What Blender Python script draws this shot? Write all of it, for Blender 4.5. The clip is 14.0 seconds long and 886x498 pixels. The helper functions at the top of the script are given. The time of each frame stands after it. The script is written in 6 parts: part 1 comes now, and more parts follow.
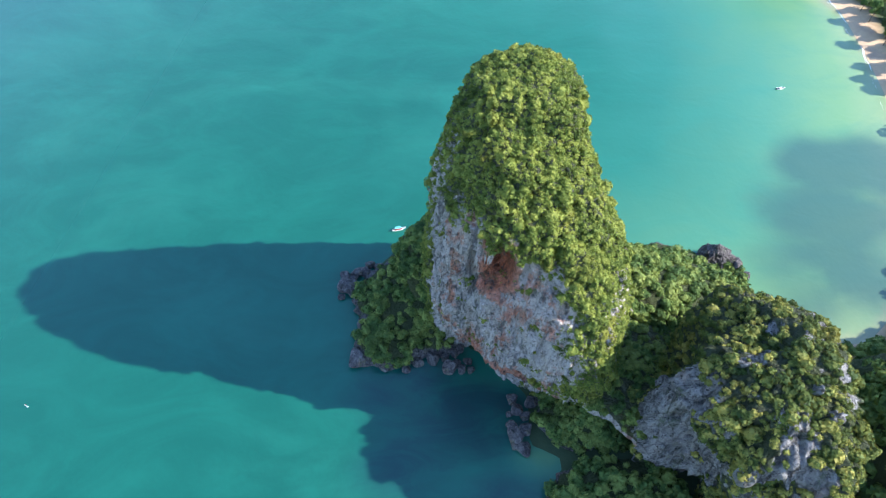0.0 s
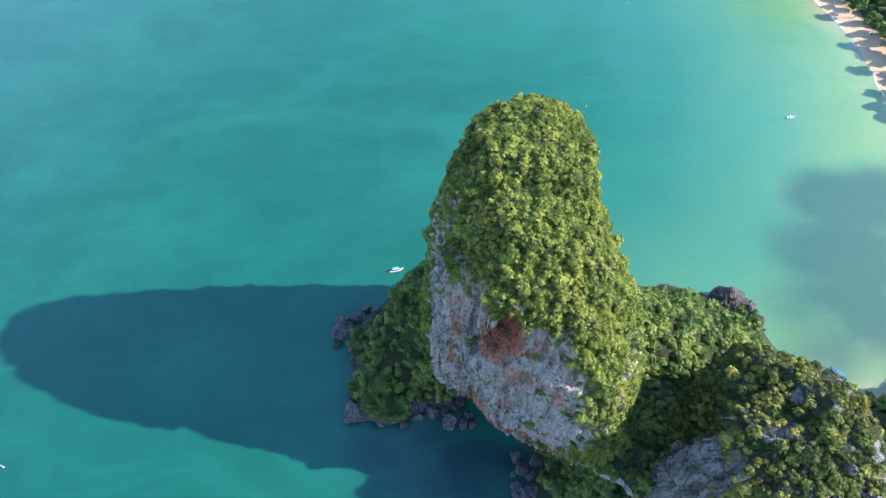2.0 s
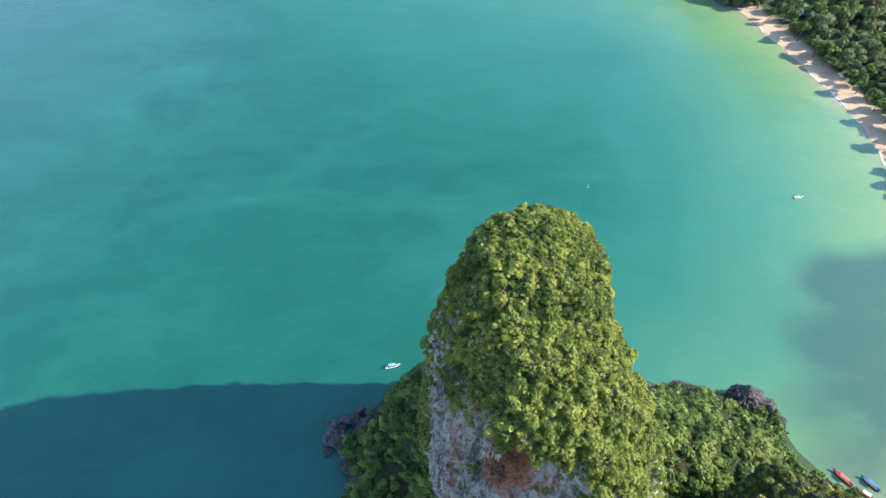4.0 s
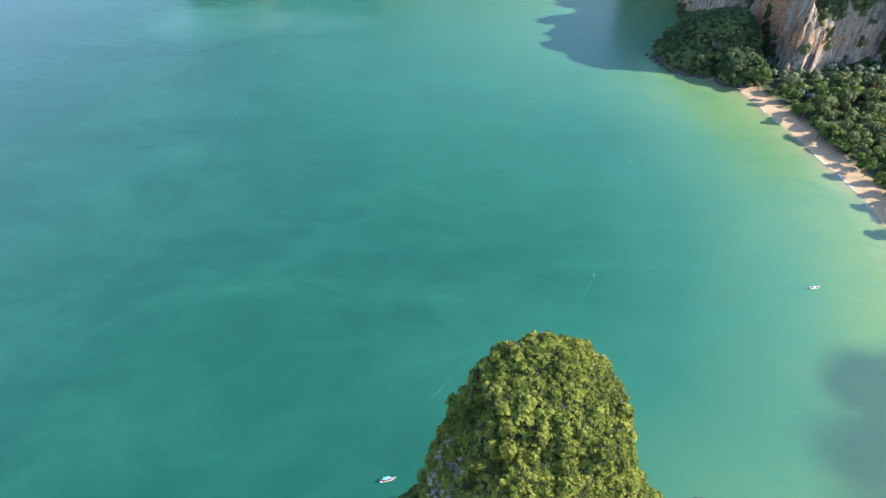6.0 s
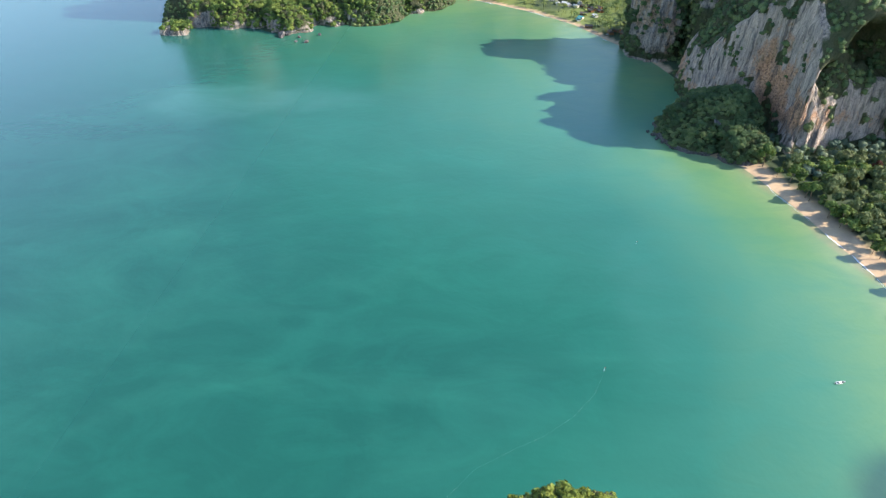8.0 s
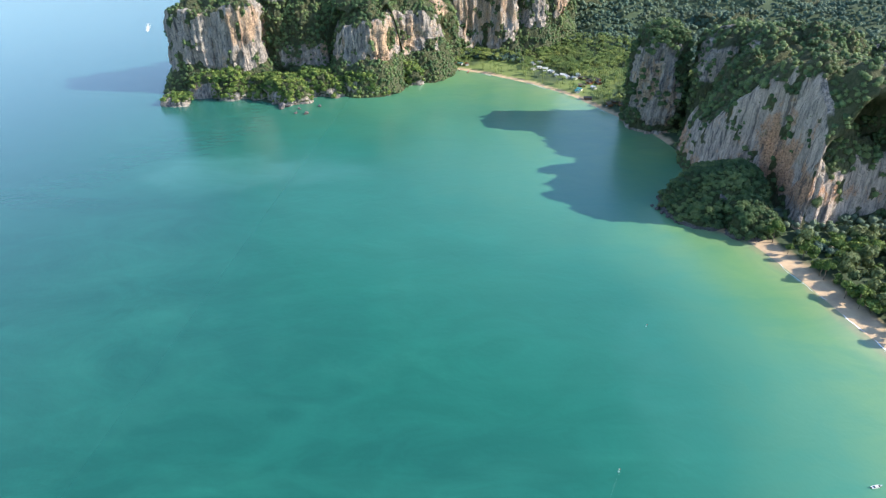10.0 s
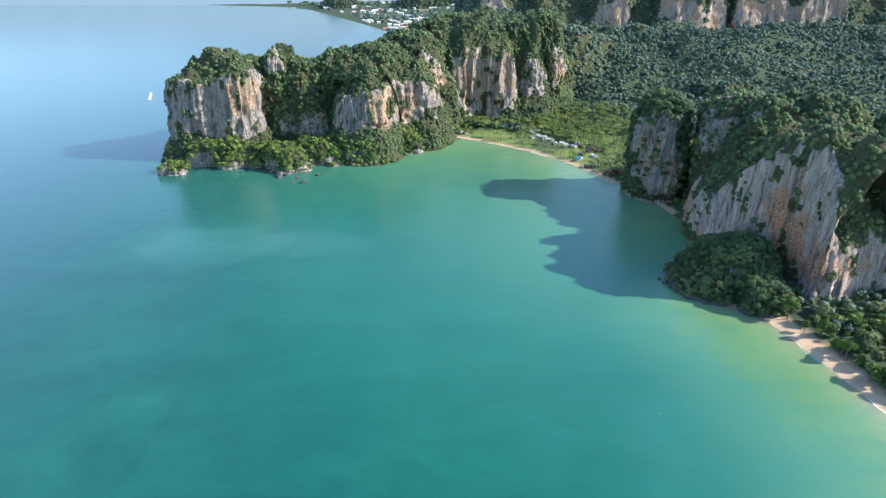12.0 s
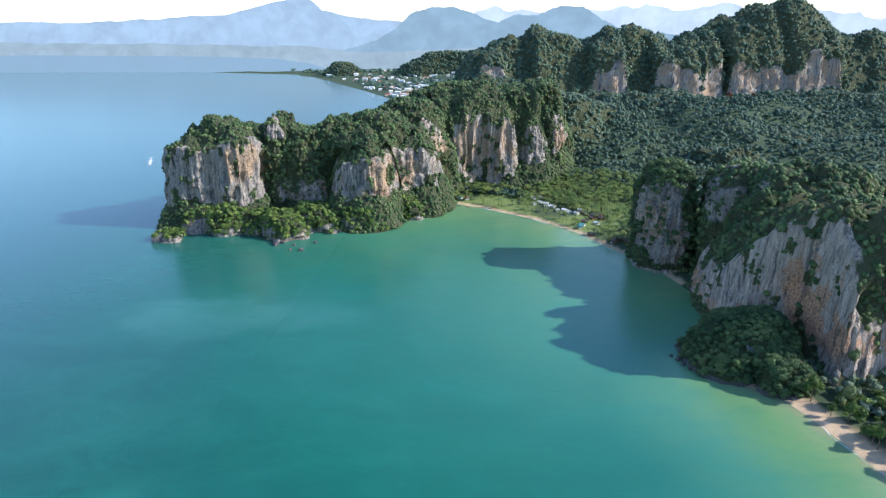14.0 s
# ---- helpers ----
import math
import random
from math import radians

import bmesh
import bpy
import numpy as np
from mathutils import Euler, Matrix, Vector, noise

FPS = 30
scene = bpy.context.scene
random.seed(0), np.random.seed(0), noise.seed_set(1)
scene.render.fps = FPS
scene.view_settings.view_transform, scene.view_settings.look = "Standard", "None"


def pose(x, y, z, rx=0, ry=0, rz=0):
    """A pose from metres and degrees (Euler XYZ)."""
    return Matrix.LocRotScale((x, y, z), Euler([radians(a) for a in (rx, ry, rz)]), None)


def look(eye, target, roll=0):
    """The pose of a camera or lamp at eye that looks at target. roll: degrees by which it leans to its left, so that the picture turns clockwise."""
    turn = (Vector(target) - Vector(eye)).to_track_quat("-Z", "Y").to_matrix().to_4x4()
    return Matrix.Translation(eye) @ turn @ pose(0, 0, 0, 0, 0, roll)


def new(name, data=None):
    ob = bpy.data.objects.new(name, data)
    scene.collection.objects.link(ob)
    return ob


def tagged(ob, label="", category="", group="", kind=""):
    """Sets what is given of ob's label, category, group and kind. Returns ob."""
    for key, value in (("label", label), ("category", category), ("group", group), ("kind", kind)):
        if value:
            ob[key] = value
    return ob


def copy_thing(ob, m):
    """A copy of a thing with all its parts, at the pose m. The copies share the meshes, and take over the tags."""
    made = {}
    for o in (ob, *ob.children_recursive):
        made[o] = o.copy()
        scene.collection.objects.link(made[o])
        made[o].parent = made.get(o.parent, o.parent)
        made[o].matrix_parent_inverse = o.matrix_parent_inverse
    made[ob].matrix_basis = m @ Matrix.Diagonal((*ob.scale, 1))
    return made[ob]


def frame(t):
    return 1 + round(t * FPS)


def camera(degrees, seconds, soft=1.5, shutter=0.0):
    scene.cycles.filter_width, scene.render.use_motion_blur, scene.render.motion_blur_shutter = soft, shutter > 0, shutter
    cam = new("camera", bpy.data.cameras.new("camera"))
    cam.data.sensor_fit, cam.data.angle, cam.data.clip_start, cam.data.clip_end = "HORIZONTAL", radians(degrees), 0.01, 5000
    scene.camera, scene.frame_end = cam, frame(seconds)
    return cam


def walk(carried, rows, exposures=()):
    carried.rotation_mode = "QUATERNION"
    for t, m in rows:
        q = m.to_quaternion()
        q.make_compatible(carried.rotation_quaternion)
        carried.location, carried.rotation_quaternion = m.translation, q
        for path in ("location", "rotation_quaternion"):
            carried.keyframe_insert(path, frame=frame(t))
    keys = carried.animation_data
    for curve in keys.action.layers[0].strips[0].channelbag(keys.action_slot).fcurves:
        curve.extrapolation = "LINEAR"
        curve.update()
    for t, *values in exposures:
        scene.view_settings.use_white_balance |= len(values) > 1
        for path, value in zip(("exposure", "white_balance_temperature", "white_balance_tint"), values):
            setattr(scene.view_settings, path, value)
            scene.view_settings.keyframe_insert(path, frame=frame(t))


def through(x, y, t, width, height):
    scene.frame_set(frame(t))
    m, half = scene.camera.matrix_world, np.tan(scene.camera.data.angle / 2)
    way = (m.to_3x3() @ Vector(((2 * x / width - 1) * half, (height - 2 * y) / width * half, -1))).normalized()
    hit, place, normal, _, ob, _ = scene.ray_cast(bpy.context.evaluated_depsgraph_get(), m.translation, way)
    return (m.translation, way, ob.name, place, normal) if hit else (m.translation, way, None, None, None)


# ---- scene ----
cam = camera(69.9, 14.0, soft=1.25)
PATH = [
    (0, (-0.193, -0.180, 300.360), (-0.393, 61.302, 221.494), -0.1),
    (0.5, (-0.244, 6.118, 300.171), (-0.394, 67.604, 221.308), -0.1),
    (1, (-0.294, 12.649, 300.055), (-0.394, 74.134, 221.190), -0.1),
    (1.5, (-0.343, 19.377, 300.007), (-0.393, 80.961, 221.220), -0.1),
    (2, (-0.392, 26.268, 300.024), (-0.492, 88.554, 221.791), -0.2),
    (2.5, (-0.441, 33.291, 300.099), (-0.441, 97.175, 223.165), -0.2),
    (3, (-0.491, 40.417, 300.230), (-0.390, 105.893, 224.646), -0.2),
    (5.5, (-0.766, 76.783, 301.539), (-0.415, 150.255, 233.704), -0.2),
    (6, (-0.829, 84.079, 301.900), (-0.429, 159.157, 235.845), -0.0),
    (6.5, (-0.897, 91.354, 302.283), (-0.347, 167.964, 238.014), 0.1),
    (7, (-0.969, 98.602, 302.684), (-0.519, 176.822, 240.383), -0.1),
    (7.5, (-1.046, 105.817, 303.099), (-0.547, 185.499, 242.679), -0.1),
    (8, (-1.129, 112.999, 303.521), (-0.629, 194.097, 245.016), -0.2),
    (10.5, (-1.640, 148.539, 305.598), (-0.890, 235.943, 257.018), -0.1),
    (11, (-1.765, 155.638, 305.973), (-0.915, 244.151, 259.446), -0.1),
    (11.5, (-1.898, 162.770, 306.325), (-1.098, 252.397, 261.983), -0.1),
    (12, (-2.041, 169.953, 306.648), (-1.141, 260.605, 264.442), -0.1),
    (12.5, (-2.194, 177.211, 306.938), (-1.294, 268.838, 266.893), -0.1),
    (13, (-2.357, 184.568, 307.191), (-1.407, 277.138, 269.376), -0.1),
    (13.5, (-2.531, 192.055, 307.400), (-1.531, 285.484, 271.763), 0.0),
    (14, (-2.715, 199.700, 307.563), (-1.716, 293.969, 274.210), 0.0),
]
walk(cam, [(t, look(eye, target, roll)) for t, eye, target, roll in PATH], [(0, 1.68, 5750, 14), (3, 1.56, 5850, 14), (6.5, 1.35, 6450, 14), (10.5, 1.28, 6050, 12), (12.5, 1.14, 5750, 12), (14, 0.91, 5550, 12)])

# ---- sky and sun ----
SUN_UP, SUN_EAST = 31.5, -3.5         # degrees above the horizon, degrees north of east
world = bpy.data.worlds.new("sky")
scene.world = world
world.use_nodes = True
wn = world.node_tree.nodes
sky = wn.new("ShaderNodeTexSky")
sky.sky_type, sky.sun_disc = "NISHITA", False
sky.sun_elevation, sky.sun_rotation = radians(SUN_UP), radians(90 - SUN_EAST)
sky.dust_density, sky.air_density, sky.ozone_density = 0.35, 1.15, 3.0
world.node_tree.links.new(sky.outputs[0], wn["Background"].inputs[0])
wn["Background"].inputs[1].default_value = 0.15
sun = new("sun", bpy.data.lights.new("sun", "SUN"))
sun.data.energy, sun.data.angle, sun.data.color = 4.25, radians(0.6), (1.0, 0.90, 0.74)
ca, sa, ce, se = math.cos(radians(SUN_EAST)), math.sin(radians(SUN_EAST)), math.cos(radians(SUN_UP)), math.sin(radians(SUN_UP))
sun.matrix_world = look((900 * ca * ce, 900 * sa * ce, 900 * se), (0, 0, 0))


# ---- materials ----
class Mat:
    """A small builder for node materials."""

    def __init__(self, name):
        self.m = bpy.data.materials.new(name)
        self.m.use_nodes = True
        self.t = self.m.node_tree
        self.bsdf = self.t.nodes["Principled BSDF"]
        self.out = self.t.nodes["Material Output"]

    def put(self, socket, value):
        if isinstance(value, bpy.types.NodeSocket):
            self.t.links.new(value, socket)
        elif isinstance(value, tuple) and len(value) == 3 and socket.type == "RGBA":
            socket.default_value = (*value, 1)
        else:
            socket.default_value = value

    def node(self, kind, **values):
        nd = self.t.nodes.new(kind)
        for k, v in values.items():
            self.put(nd.inputs[k.replace("_", " ")], v)
        return nd

    def coords(self, sx=1.0, sy=1.0, sz=1.0):
        tc = self.t.nodes.new("ShaderNodeTexCoord")
        mp = self.t.nodes.new("ShaderNodeMapping")
        mp.inputs["Scale"].default_value = (sx, sy, sz)
        self.t.links.new(tc.outputs["Object"], mp.inputs[0])
        return mp.outputs[0]

    def noise(self, scale, detail=4.0, rough=0.55, at=None, distortion=0.0):
        return self.node("ShaderNodeTexNoise", Vector=at or self.coords(), Scale=scale, Detail=detail, Roughness=rough, Distortion=distortion).outputs[0]

    def ramp(self, fac, *stops):
        nd = self.t.nodes.new("ShaderNodeValToRGB")
        self.put(nd.inputs[0], fac)
        els = nd.color_ramp.elements
        while len(els) < len(stops):
            els.new(0.5)
        for e, (p, c) in zip(els, stops):
            e.position = p
            e.color = (*c, 1) if isinstance(c, tuple) else (c, c, c, 1)
        return nd.outputs[0]

    def mix(self, fac, a, b, how="MIX"):
        nd = self.t.nodes.new("ShaderNodeMix")
        nd.data_type, nd.blend_type = "RGBA", how
        self.put(nd.inputs[0], fac)
        self.put(nd.inputs[6], a)
        self.put(nd.inputs[7], b)
        return nd.outputs[2]

    def math(self, how, a, b=0.0, clamp=False):
        nd = self.t.nodes.new("ShaderNodeMath")
        nd.operation, nd.use_clamp = how, clamp
        self.put(nd.inputs[0], a)
        self.put(nd.inputs[1], b)
        return nd.outputs[0]

    def attr(self, name):
        nd = self.t.nodes.new("ShaderNodeAttribute")
        nd.attribute_name = name
        return nd.outputs["Fac"]

    def island(self):
        return self.t.nodes.new("ShaderNodeNewGeometry").outputs["Random Per Island"]

    def whim(self):
        return self.t.nodes.new("ShaderNodeObjectInfo").outputs["Random"]

    def bump(self, height, strength=0.5, distance=1.0):
        return self.node("ShaderNodeBump", Height=height, Strength=strength, Distance=distance).outputs[0]

    def finish(self, color, rough=0.8, normal=None, metal=0.0, spec=0.3):
        self.put(self.bsdf.inputs["Base Color"], color)
        self.put(self.bsdf.inputs["Roughness"], rough)
        self.put(self.bsdf.inputs["Metallic"], metal)
        self.put(self.bsdf.inputs["Specular IOR Level"], spec)
        if normal:
            self.put(self.bsdf.inputs["Normal"], normal)
        return self.m


def plain(name, color, rough=0.6, vary=0.25, scale=2.0, metal=0.0):
    m = Mat(name)
    n = m.noise(scale, 5)
    dark = tuple(c * (1 - vary) for c in color)
    return m.finish(m.mix(n, dark, color), rough, m.bump(n, 0.2, 0.02), metal)


def foliage(name, dark, mid, light, patch=0.09, through=0.2, crown=0.3):
    """Leaves: each crown has a tone of its own, each clump a little more."""
    m = Mat(name)
    cell = m.node("ShaderNodeTexVoronoi", Vector=m.coords(), Scale=crown)
    tone = m.node("ShaderNodeSeparateColor", Color=cell.outputs["Color"]).outputs[0]
    spread = m.math("ADD", m.math("ADD", m.math("MULTIPLY", m.ramp(m.noise(patch, 4, 0.6), (0.34, 0.0), (0.66, 1.0)), 0.34), 0.11), m.math("MULTIPLY", m.island(), 0.14))
    spread = m.math("ADD", spread, m.math("MULTIPLY", tone, 0.26))
    spread = m.math("ADD", spread, m.math("MULTIPLY", m.whim(), 0.08))
    col = m.ramp(spread, (0.34, dark), (0.50, mid), (0.70, light))
    dry = m.ramp(m.noise(patch * 0.55, 2), (0.58, 0.0), (0.72, 1.0))
    col = m.mix(m.math("MULTIPLY", dry, 0.4), col, (mid[0] * 1.5, mid[1] * 0.95, mid[2] * 0.9))
    m.finish(col, 0.6, m.bump(m.noise(crown * 5, 5, 0.65), 0.5, 0.25 / crown), spec=0.15)
    leaf = m.node("ShaderNodeBsdfTranslucent", Color=m.mix(0.5, col, light))
    both = m.node("ShaderNodeMixShader", Fac=through)
    m.t.links.new(m.bsdf.outputs[0], both.inputs[1])
    m.t.links.new(leaf.outputs[0], both.inputs[2])
    m.t.links.new(both.outputs[0], m.out.inputs[0])
    return m.m


def limestone(name, pale, grey, dark, rust, rusty=0.5, size=1.0, speckle=1.0, cracks=0.28):
    m = Mat(name)
    streak = m.noise(1.0 / size, 7, 0.66, m.coords(0.34, 0.34, 0.030), 0.5)
    fine = m.noise(0.55 / size, 9, 0.70)
    broad = m.noise(0.035 / size, 4, 0.6)
    col = m.ramp(streak, (0.36, dark), (0.46, grey), (0.60, pale))
    col = m.mix(m.ramp(broad, (0.38, 0.0), (0.66, 0.55)), col, grey)
    warp = m.noise(0.22 / size, 6, 0.7, m.coords(1, 1, 0.45))
    stain = m.math("ADD", m.math("ADD", m.math("MULTIPLY", m.noise(0.05 / size, 4, 0.6, m.coords(1, 1, 0.5)), 0.62), m.math("MULTIPLY", warp, 0.40)), m.math("MULTIPLY", m.attr("rust"), 0.34))
    col = m.mix(m.math("MULTIPLY", m.ramp(stain, (0.575, 0.0), (0.635, 0.75), (0.82, 1.0)), rusty), col, m.mix(m.ramp(fine, (0.38, 0.0), (0.62, 1.0)), tuple(c * 0.42 for c in rust), rust))
    moss = m.ramp(m.noise(0.14 / size, 7, 0.72, m.coords(1, 1, 0.45)), (0.56, 0.0), (0.66, 0.75 * speckle))
    col = m.mix(moss, col, m.mix(fine, (0.050, 0.075, 0.030), (0.13, 0.16, 0.075)))
    pits = m.ramp(fine, (0.37, 0.9 * speckle), (0.46, 0.0))
    col = m.mix(pits, col, tuple(c * 0.6 for c in dark))
    cleft = m.ramp(m.noise(0.9 / size, 5, 0.6, m.coords(0.16, 0.16, 0.020), 0.8), (0.34, 0.75), (0.42, 0.0))
    col = m.mix(cleft, col, dark)
    col = m.mix(m.ramp(m.math("ADD", m.attr("soil"), m.math("MULTIPLY", fine, 0.3)), (0.75, 0.0), (1.0, 0.9)), col, m.mix(fine, (0.022, 0.034, 0.010), (0.070, 0.090, 0.024)))
    joints = m.t.nodes.new("ShaderNodeTexVoronoi")
    joints.feature = "DISTANCE_TO_EDGE"
    shift = m.node("ShaderNodeTexNoise", Vector=m.coords(), Scale=0.16 / size, Detail=3.0)
    spread = m.mix(0.16, m.coords(0.13 / size, 0.13 / size, 0.07 / size), shift.outputs["Color"], "ADD")
    m.put(joints.inputs["Vector"], spread)
    joints.inputs["Scale"].default_value = 1.0
    joint = m.ramp(joints.outputs["Distance"], (0.0, cracks), (0.055, 0.0))
    col = m.mix(joint, col, tuple(c * 0.5 for c in dark))
    cleft = m.math("ADD", cleft, m.math("MULTIPLY", joint, 0.8))
    relief = m.math("ADD", m.math("MULTIPLY", streak, 1.4), m.math("SUBTRACT", m.math("MULTIPLY", fine, 1.6 * speckle), cleft))
    return m.finish(col, 0.9, m.bump(relief, 1.0, 2.6 * size), spec=0.2)


def sea_water():
    m = Mat("sea_water")
    shore = m.attr("shore")
    open_sea = m.attr("offing")
    wander = m.noise(0.010, 5, 0.6, m.coords(1, 0.55, 1), 1.2)
    d = m.math("ADD", shore, m.math("MULTIPLY", m.math("SUBTRACT", wander, 0.5), 0.16))
    col = m.ramp(d, (0.0, (0.27, 0.26, 0.14)), (0.025, (0.19, 0.27, 0.12)), (0.12, (0.122, 0.235, 0.096)), (0.34, (0.058, 0.180, 0.103)), (0.62, (0.018, 0.122, 0.080)), (0.86, (0.007, 0.095, 0.061)), (1.0, (0.006, 0.078, 0.055)))
    milk = m.ramp(m.noise(0.006, 6, 0.64, m.coords(0.5, 1.0, 1), 2.0), (0.48, 0.0), (0.76, 0.38))
    col = m.mix(milk, col, (0.030, 0.18, 0.124))
    swirl = m.ramp(m.noise(0.022, 7, 0.68, m.coords(0.6, 1.0, 1), 1.5), (0.42, 0.0), (0.66, 0.28))
    col = m.mix(swirl, col, (0.016, 0.156, 0.108))
    weed = m.ramp(m.noise(0.004, 4, 0.55, m.coords(0.7, 1.0, 1), 1.0), (0.50, 0.0), (0.76, 0.45))
    col = m.mix(weed, col, (0.008, 0.080, 0.060))
    col = m.mix(open_sea, col, (0.026, 0.086, 0.086))
    # far water paled: haze and sky reflection put into its base colour
    col = m.mix(m.attr("far_haze"), col, (0.15, 0.235, 0.255))
    drift = m.ramp(m.noise(0.018, 6, 0.62, m.coords(0.5, 1.0, 1), 1.2), (0.30, 0.35), (0.66, 1.0))
    col = m.mix(m.math("MULTIPLY", m.attr("plume"), drift), col, (0.056, 0.185, 0.150))
    # soft cast shadow off the inner beach, put into the water colour
    col = m.mix(m.attr("shadow_patch"), col, (0.028, 0.076, 0.064))
    # dark reef bed, which also paints the shade by the tower deeper
    col = m.mix(m.math("MULTIPLY", m.attr("reef_shade"), m.ramp(m.noise(0.05, 6, 0.65, m.coords(0.5, 1.2, 1), 1.0), (0.38, 0.45), (0.60, 1.0))), col, (0.005, 0.028, 0.038))
    ripple = m.math("ADD", m.math("MULTIPLY", m.noise(0.35, 5, 0.55, m.coords(1.0, 0.6, 1)), 0.55), m.math("MULTIPLY", m.noise(0.05, 4, 0.5, m.coords(0.7, 1.0, 1), 0.8), 1.6))
    m.finish(col, m.math("SUBTRACT", 0.28, m.math("MULTIPLY", open_sea, 0.09)), m.bump(ripple, 0.26, 0.5), spec=0.85)
    m.bsdf.inputs["IOR"].default_value = 1.36
    return m.m


def shore_ground():
    m = Mat("shore_ground")
    sand = m.mix(m.noise(0.25, 6, 0.6), (0.44, 0.30, 0.17), (0.58, 0.42, 0.26))
    sand = m.mix(m.ramp(m.noise(0.05, 4, 0.6), (0.45, 0.0), (0.7, 0.7)), sand, (0.30, 0.21, 0.15))
    litter = m.mix(m.noise(0.12, 6, 0.7), (0.028, 0.046, 0.024), (0.062, 0.090, 0.038))
    grass = m.mix(m.noise(0.03, 5, 0.65), (0.07, 0.115, 0.030), (0.22, 0.255, 0.075))
    earth = m.mix(m.attr("meadow"), litter, grass)
    n = m.noise(0.6, 6, 0.6)
    return m.finish(m.mix(m.attr("sand"), earth, sand), 0.9, m.bump(n, 0.5, 0.5))


SEA = sea_water()
GROUND = shore_ground()
ROCK = limestone("limestone_near", (0.62, 0.57, 0.52), (0.455, 0.42, 0.39), (0.13, 0.124, 0.12), (0.64, 0.22, 0.11), 0.92, 1.0, 0.85, 0.25)
ROCK_FAR = limestone("limestone_cliff", (0.51, 0.42, 0.335), (0.33, 0.29, 0.255), (0.10, 0.10, 0.10), (0.66, 0.43, 0.26), 0.9, 1.2, 0.7)
ROCK_WALL = limestone("limestone_wall", (0.62, 0.49, 0.39), (0.385, 0.315, 0.265), (0.115, 0.104, 0.10), (0.66, 0.36, 0.20), 1.0, 1.15, 0.55, 0.12)
ROCK_WORN = limestone("limestone_weathered", (0.40, 0.39, 0.375), (0.25, 0.243, 0.235), (0.06, 0.06, 0.06), (0.36, 0.24, 0.18), 0.5, 1.0, 0.9, 0.45)
BOULDER = limestone("limestone_boulder", (0.19, 0.175, 0.17), (0.115, 0.105, 0.105), (0.05, 0.05, 0.05), (0.30, 0.17, 0.12), 0.6, 0.4)
LEAF_SUN = foliage("shrub_leaves", (0.060, 0.092, 0.018), (0.145, 0.190, 0.034), (0.270, 0.300, 0.060), 0.13, 0.25, 0.40)
LEAF_KNOLL = foliage("knoll_leaves", (0.045, 0.075, 0.018), (0.130, 0.165, 0.036), (0.330, 0.305, 0.070), 0.08, 0.22, 0.26)
LEAF_GREY = foliage("casuarina_leaves", (0.052, 0.080, 0.030), (0.115, 0.150, 0.056), (0.220, 0.240, 0.095), 0.06, 0.2, 0.2)
LEAF_RUSSET = foliage("russet_leaves", (0.085, 0.040, 0.026), (0.17, 0.075, 0.045), (0.27, 0.14, 0.08), 0.09, 0.2, 0.3)
LEAF_WOOD = foliage("woodland_leaves", (0.042, 0.078, 0.022), (0.088, 0.150, 0.036), (0.220, 0.270, 0.066), 0.07, 0.2, 0.22)
# valley and ridge leaves: a blue shift for haze is in the colours
LEAF_FAR_HAZED = foliage("far_leaves_hazed", (0.048, 0.088, 0.066), (0.083, 0.132, 0.090), (0.146, 0.186, 0.110), 0.018, 0.2, 0.13)
LEAF_CLIFF = foliage("cliff_forest_leaves", (0.052, 0.090, 0.040), (0.095, 0.146, 0.056), (0.172, 0.214, 0.080), 0.03, 0.2, 0.16)
LEAF_PALM = foliage("palm_leaves", (0.055, 0.095, 0.028), (0.110, 0.160, 0.042), (0.21, 0.25, 0.07), 0.03, 0.2, 0.15)
# plain leaves: paler and bluer still, haze put into the colours
LEAF_HAZE = foliage("distant_leaves_hazed", (0.070, 0.115, 0.095), (0.100, 0.155, 0.115), (0.145, 0.200, 0.130), 0.01, 0.2, 0.04)
BARK = plain("bark", (0.20, 0.15, 0.10), 0.9, 0.5)

# ---- mesh helpers ----


def hash01(ix, iy, iz, seed):
    h = (ix.astype(np.uint32) * np.uint32(374761393)) ^ (iy.astype(np.uint32) * np.uint32(668265263)) ^ (iz.astype(np.uint32) * np.uint32(2147483647)) ^ np.uint32(seed * 974711 & 0xFFFFFFFF)
    h = (h ^ (h >> np.uint32(13))) * np.uint32(1274126177)
    h = (h ^ (h >> np.uint32(16))) * np.uint32(2246822519)
    return ((h ^ (h >> np.uint32(15))) & np.uint32(0xFFFFFF)).astype(np.float64) / 0xFFFFFF


def vnoise(p, seed=0):
    """Smooth value noise, -1 to 1, at the points p (n, 3)."""
    f = np.floor(p)
    i = f.astype(np.int64)
    w = p - f
    w = w * w * w * (w * (w * 6 - 15) + 10)
    out = 0
    for dx in (0, 1):
        for dy in (0, 1):
            for dz in (0, 1):
                k = (w[:, 0] if dx else 1 - w[:, 0]) * (w[:, 1] if dy else 1 - w[:, 1]) * (w[:, 2] if dz else 1 - w[:, 2])
                out = out + k * hash01(i[:, 0] + dx, i[:, 1] + dy, i[:, 2] + dz, seed)
    return out * 2 - 1


def fbm(p, octaves=4, seed=0, gain=0.5):
    out, a, s = 0, 1.0, 0.0
    for o in range(octaves):
        out = out + a * vnoise(p * 2.0 ** o + 17.3 * o, seed + o)
        s += a
        a *= gain
    return out / s


